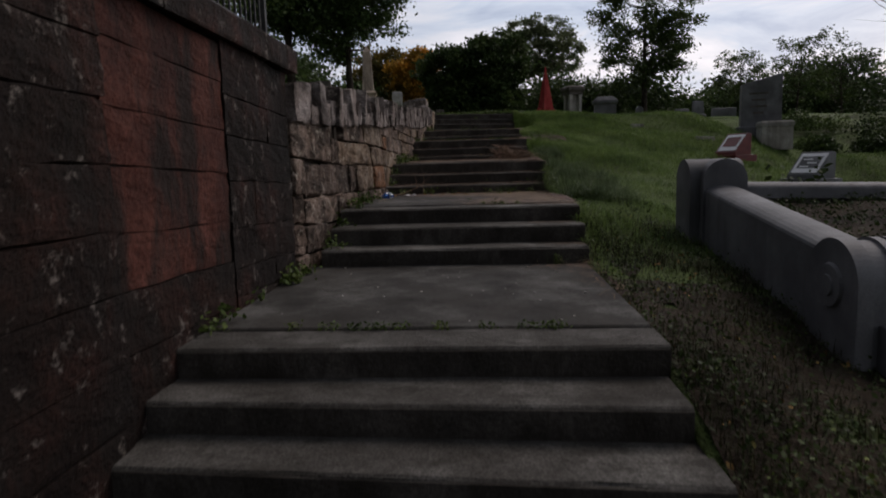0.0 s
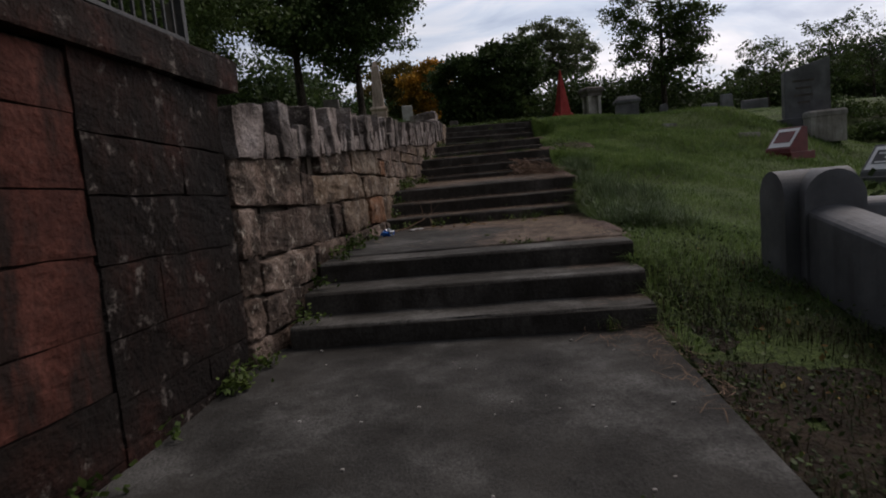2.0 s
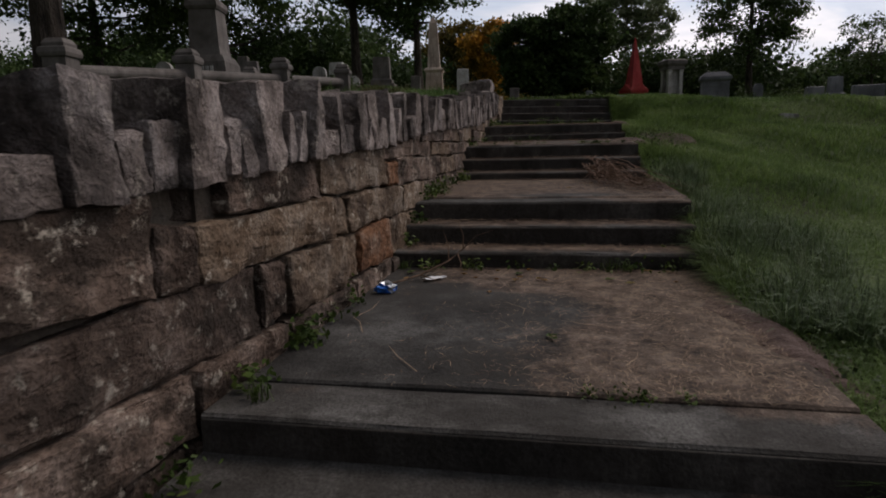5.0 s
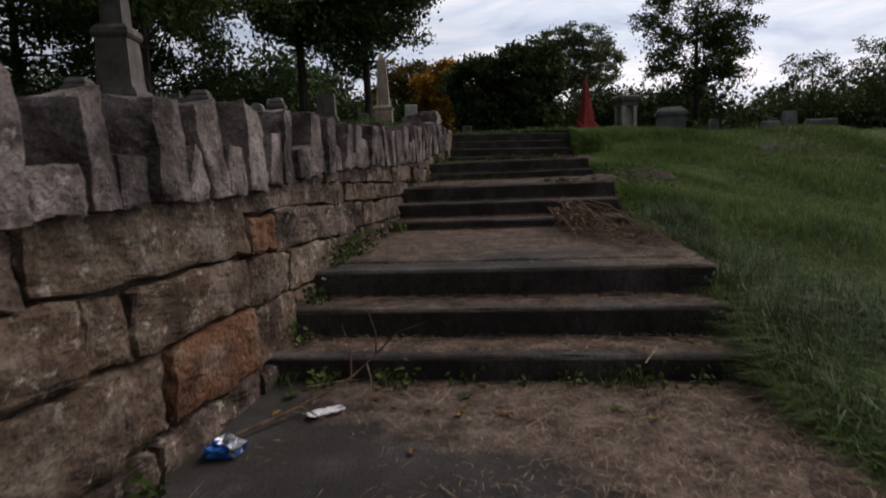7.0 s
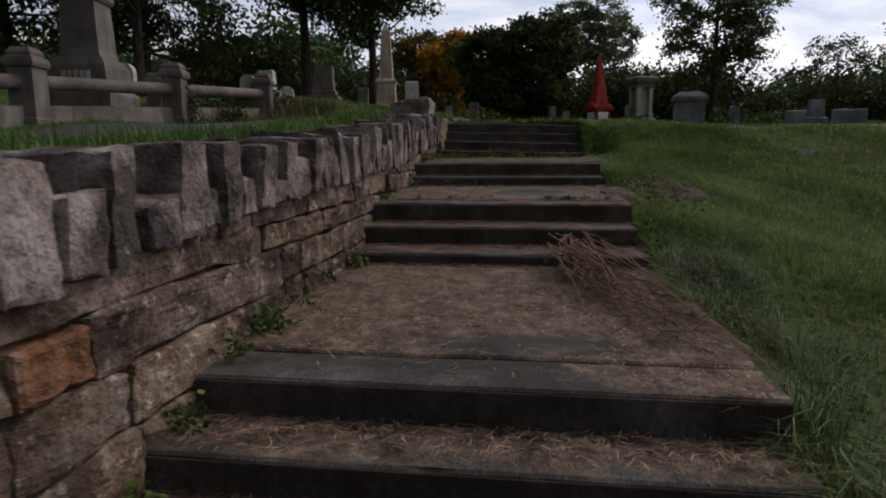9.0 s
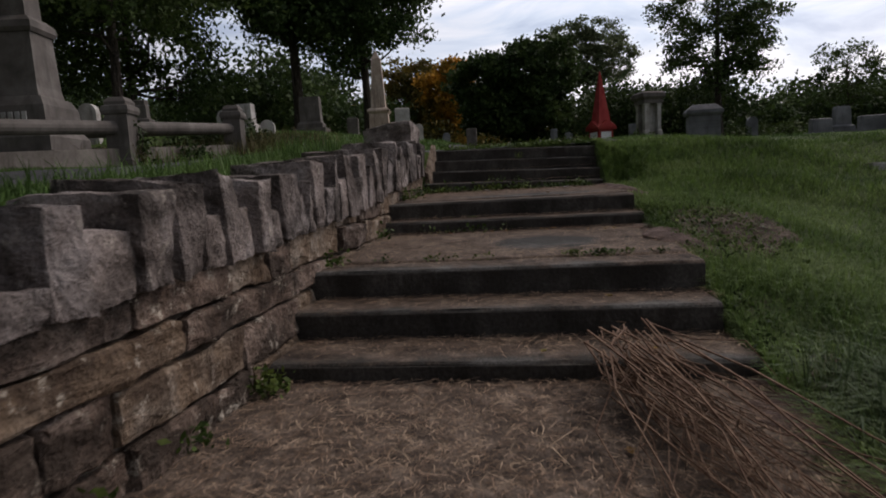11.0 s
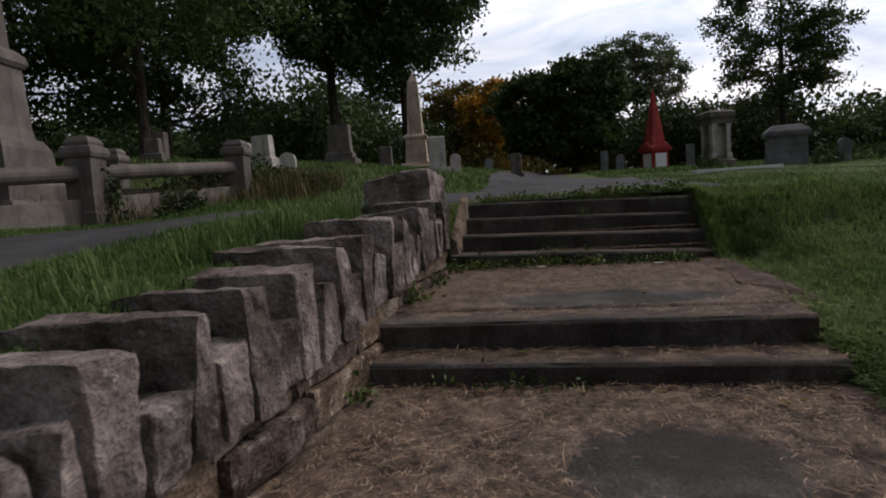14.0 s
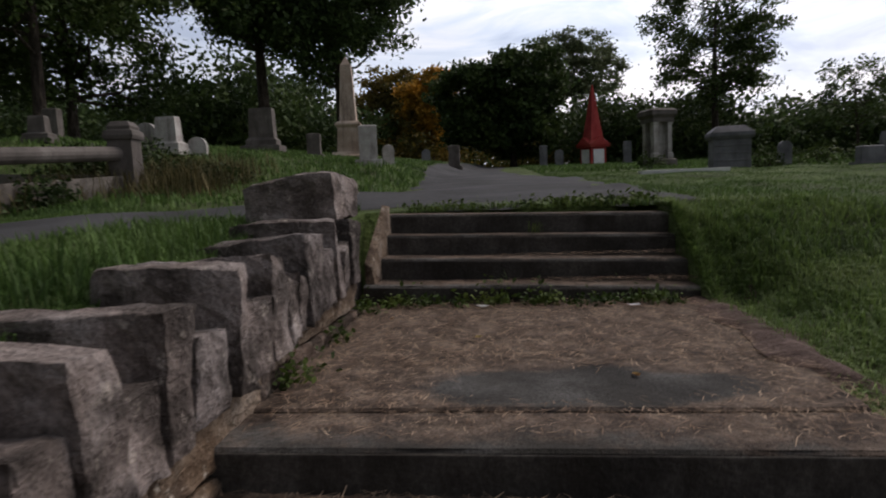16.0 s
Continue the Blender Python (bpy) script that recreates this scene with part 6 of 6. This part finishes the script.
    for i, (px, py) in enumerate(((8.6, 33.2), (5.6, 37.0), (9.8, 34.6), (11.4, 35.4), (13, 36.2))):
        bush(px, py, 0.6, 0.7, M_LEAF, 500, 40 + i, "wispy pale weeds round the old tombs", 0.06, "weed_clump")


# ---------------------------------------------------------------- the place, largest first
build_ground()
build_road()
build_stairs()
build_soil_fringe()
build_earth_slip()
build_bank_soil()
build_sandstone_wall()
build_fieldstone_wall()
build_pier()
build_iron_fence()
build_plot()
build_large_stone()
build_family_monument()
build_granite_fence()
build_obelisk()
build_red_obelisk()
build_vault()
build_canopy()

slant_marker(6.3, 12.3, 0.62, 0.52, 0.5, -65, M_REDGRANITE, "polished red granite slant headstone with a pale etched face", 0.16)
slant_marker(6.75, 9.6, 0.66, 0.52, 0.5, -65, M_GRANITE, "grey granite slant headstone with an etched face coloured as sky glare", 0.16)
headstone(-8.9, 33.0, 0.9, 1.35, 0.5, 6, M_GRANITE_BROWN, "brown granite headstone on a broad plinth", "stepped", (0.5, 0.32))
headstone(-3.95, 28.2, 0.5, 0.95, 0.26, 12, M_MARBLE, "upright grey granite headstone beside the obelisk", "flat", (0.25, 0.2))
headstone(-3.55, 29.0, 0.34, 0.62, 0.14, 20, M_MARBLE, "leaning pale marble tablet", "arch", None)

# distant trees
tree("large_tree", -12.6, 58, 19.5, 7.0, 7.0, M_LEAF_DEEP, 40000, 230, "large dark green broadleaf tree with a heavy crown", 3, 0.105, 0.19, 0.42)
tree("large_tree", -17.6, 55, 20, 6.3, 6.8, M_LEAF_DEEP, 34000, 200, "large dark green broadleaf tree with a heavy crown", 8, 0.105, 0.19, 0.5)
tree("broadleaf_tree", -26, 46, 18, 6.7, 3.2, M_LEAF, 32000, 180, "dark broadleaf tree with sky showing through", 12, 0.11, 0.17, 0.36)
tree("broadleaf_tree", -31, 40, 18, 7.5, 3.0, M_LEAF, 24000, 160, "dark broadleaf tree with sky showing through", 15, 0.11, 0.17, 0.4)
tree("broadleaf_tree", -20, 36, 17, 6.5, 5.0, M_LEAF, 30000, 180, "dark broadleaf tree with sky showing through", 18, 0.11, 0.15, 0.3)
tree("broadleaf_tree", -11.9, 15.0, 12, 5.5, 4.5, M_LEAF, 16000, 150, "thick-trunked broadleaf tree inside the granite fence", 22, 0.11, 0.12, 0.45)
tree("round_tree", 0.6, 75, 11.6, 6.3, 1.6, M_LEAF_DEEP, 40000, 460, "dense round dark green tree beside the lane", 31, 0.075, 0.24, 0.35, (-1.0, 0))
tree("far_tree", 10.6, 110, 20.4, 7.0, 9.6, M_LEAF_LIGHT, 22000, 240, "distant broadleaf tree rising over the woods", 36, 0.075, 0.22, 0.4)
tree("tall_tree", 18.9, 70, 19.5, 6.1, 4.6, M_LEAF, 24000, 300, "tall open-crowned tree against the evening sky", 41, 0.075, 0.16, 0.38)
tree("thin_tree", 25.6, 60, 7.6, 2.9, 2.2, M_LEAF, 3200, 60, "thin feathery tree with gaps of sky", 46, 0.10, 0.11, 0.13)
tree("thin_tree", 30.0, 58, 8.0, 2.7, 2.2, M_LEAF, 3000, 60, "thin feathery tree with gaps of sky", 49, 0.10, 0.11, 0.13)
tree("thin_tree", 36, 62, 8.0, 3.4, 2.0, M_LEAF, 3400, 60, "thin feathery tree with gaps of sky", 52, 0.10, 0.11, 0.15)
tree("warm_toned_tree", -9.4, 88, 11.8, 3.4, 3.0, M_LEAF_GOLD, 8000, 90, "tree of orange and gold, sunset light held in its leaf colour", 57, 0.15, 0.26, 0.3)
tree("warm_toned_tree", -15.6, 97, 12.6, 5.0, 2.0, M_LEAF_OLIVE, 12000, 120, "autumn tree of olive and brown leaves", 61, 0.13, 0.26, 0.3)
bare_tree(14.2, 17.0, 6.0, 4)
woods("far_woods", 98, 135, -120, 70, 0.5, 8.6, M_LEAF, 70000, 5, "dark wooded ridge behind the cemetery", 0.40)
woods("wood_edge", 72, 96, -95, -17, 0.3, 11.6, M_LEAF_DEEP, 100000, 8, "dark trees along the edge of the cemetery", 0.33)
woods("wood_edge", 104, 116, -30, -8, 0.3, 10, M_LEAF_OLIVE, 20000, 9, "olive autumn trees behind the older graves", 0.34)
woods("hedge_row", 74, 88, 7, 64, 0.2, 7.4, M_LEAF_DEEP, 70000, 11, "dark overgrown hedge and undergrowth", 0.25)
woods("autumn_undergrowth", 84, 92, -16, 12, 0.2, 3.5, M_LEAF_OLIVE, 4000, 14, "brownish autumn undergrowth", 0.3)

build_grass()
build_litter()
build_weeds()

# the smaller graves, far and near
for x, y, w, h, style, rz, stone, label in (
        (-14.2, 22.6, 0.62, 1.5, "arch", 8, M_MARBLE, "tall pale marble tablet behind the fence"), (-12.9, 24.4, 0.6, 1.25, "arch", 4, M_MARBLE, "pale round-headed marble tablet behind the fence"),
        (-13.2, 27.5, 0.5, 0.6, "stepped", 10, M_GRANITE_BROWN, "squat brown granite headstone"), (-10.3, 28.0, 0.6, 0.75, "arch", 4, M_MARBLE, "low pinkish round-headed headstone"),
        (-9.2, 27.2, 0.65, 0.85, "stepped", -4, M_MARBLE, "pale weathered headstone with a moulded top"), (-8.6, 27.6, 0.5, 0.55, "arch", 12, M_MARBLE, "low pale headstone in rough grass"),
        (-15.5, 31.0, 0.5, 1.0, "flat", 5, M_GRANITE_BROWN, "narrow brown granite headstone"), (-7.4, 34.2, 0.5, 0.8, "flat", 8, M_GRANITE_BROWN, "small brown granite headstone"),
        (-2.9, 44.0, 0.6, 1.1, "flat", 0, M_GRANITE_BROWN, "dark grey headstone beside the lane"), (-4.8, 47.0, 0.5, 0.8, "arch", 9, M_GRANITE, "small grey headstone near the lane"),
        (2.6, 58.0, 0.55, 1.5, "flat", 0, M_GRANITE, "slim grey headstone beside the lane"), (3.6, 56.0, 0.6, 1.3, "arch", 6, M_GRANITE, "round-headed grey granite headstone"),
        (9.1, 60.0, 0.6, 1.6, "flat", 0, M_GRANITE, "grey headstone beside the red monument"), (9.3, 33.5, 0.4, 0.9, "arch", 0, M_GRANITE, "small round-headed headstone by the tomb"),
        (11.2, 32.0, 0.7, 0.5, "flat", 5, M_GRANITE, "low grey headstone in the grass"), (12.4, 33.0, 0.6, 0.9, "stepped", 4, M_GRANITE, "small grey stepped headstone"),
        (14.2, 34.0, 1.3, 0.55, "flat", -4, M_GRANITE, "broad low grey headstone"), (15.8, 18.9, 0.8, 0.4, "flat", 10, M_MARBLE, "low pale headstone among bushes")):
    headstone(x, y, w, h, 0.22 if style == "arch" else 0.32, rz, stone, label, style, None if style == "arch" else (0.25, 0.18))
for x, y, s in ((6.4, 14.6, 0.26), (4.9, 16.0, 0.2)):
    bm = bmesh.new()
    box(bm, -s, s, -s * 0.55, s * 0.55, -0.06, 0.05, 0.012)
    slab = part("flat_marker", bm, M_MARBLE)
    slab.matrix_world = pose(x, y, ground_at(x, y), -6, 3, 12)
    tagged(slab, "flat grey grave marker sunk in the grass", "grave marker", "flat markers")
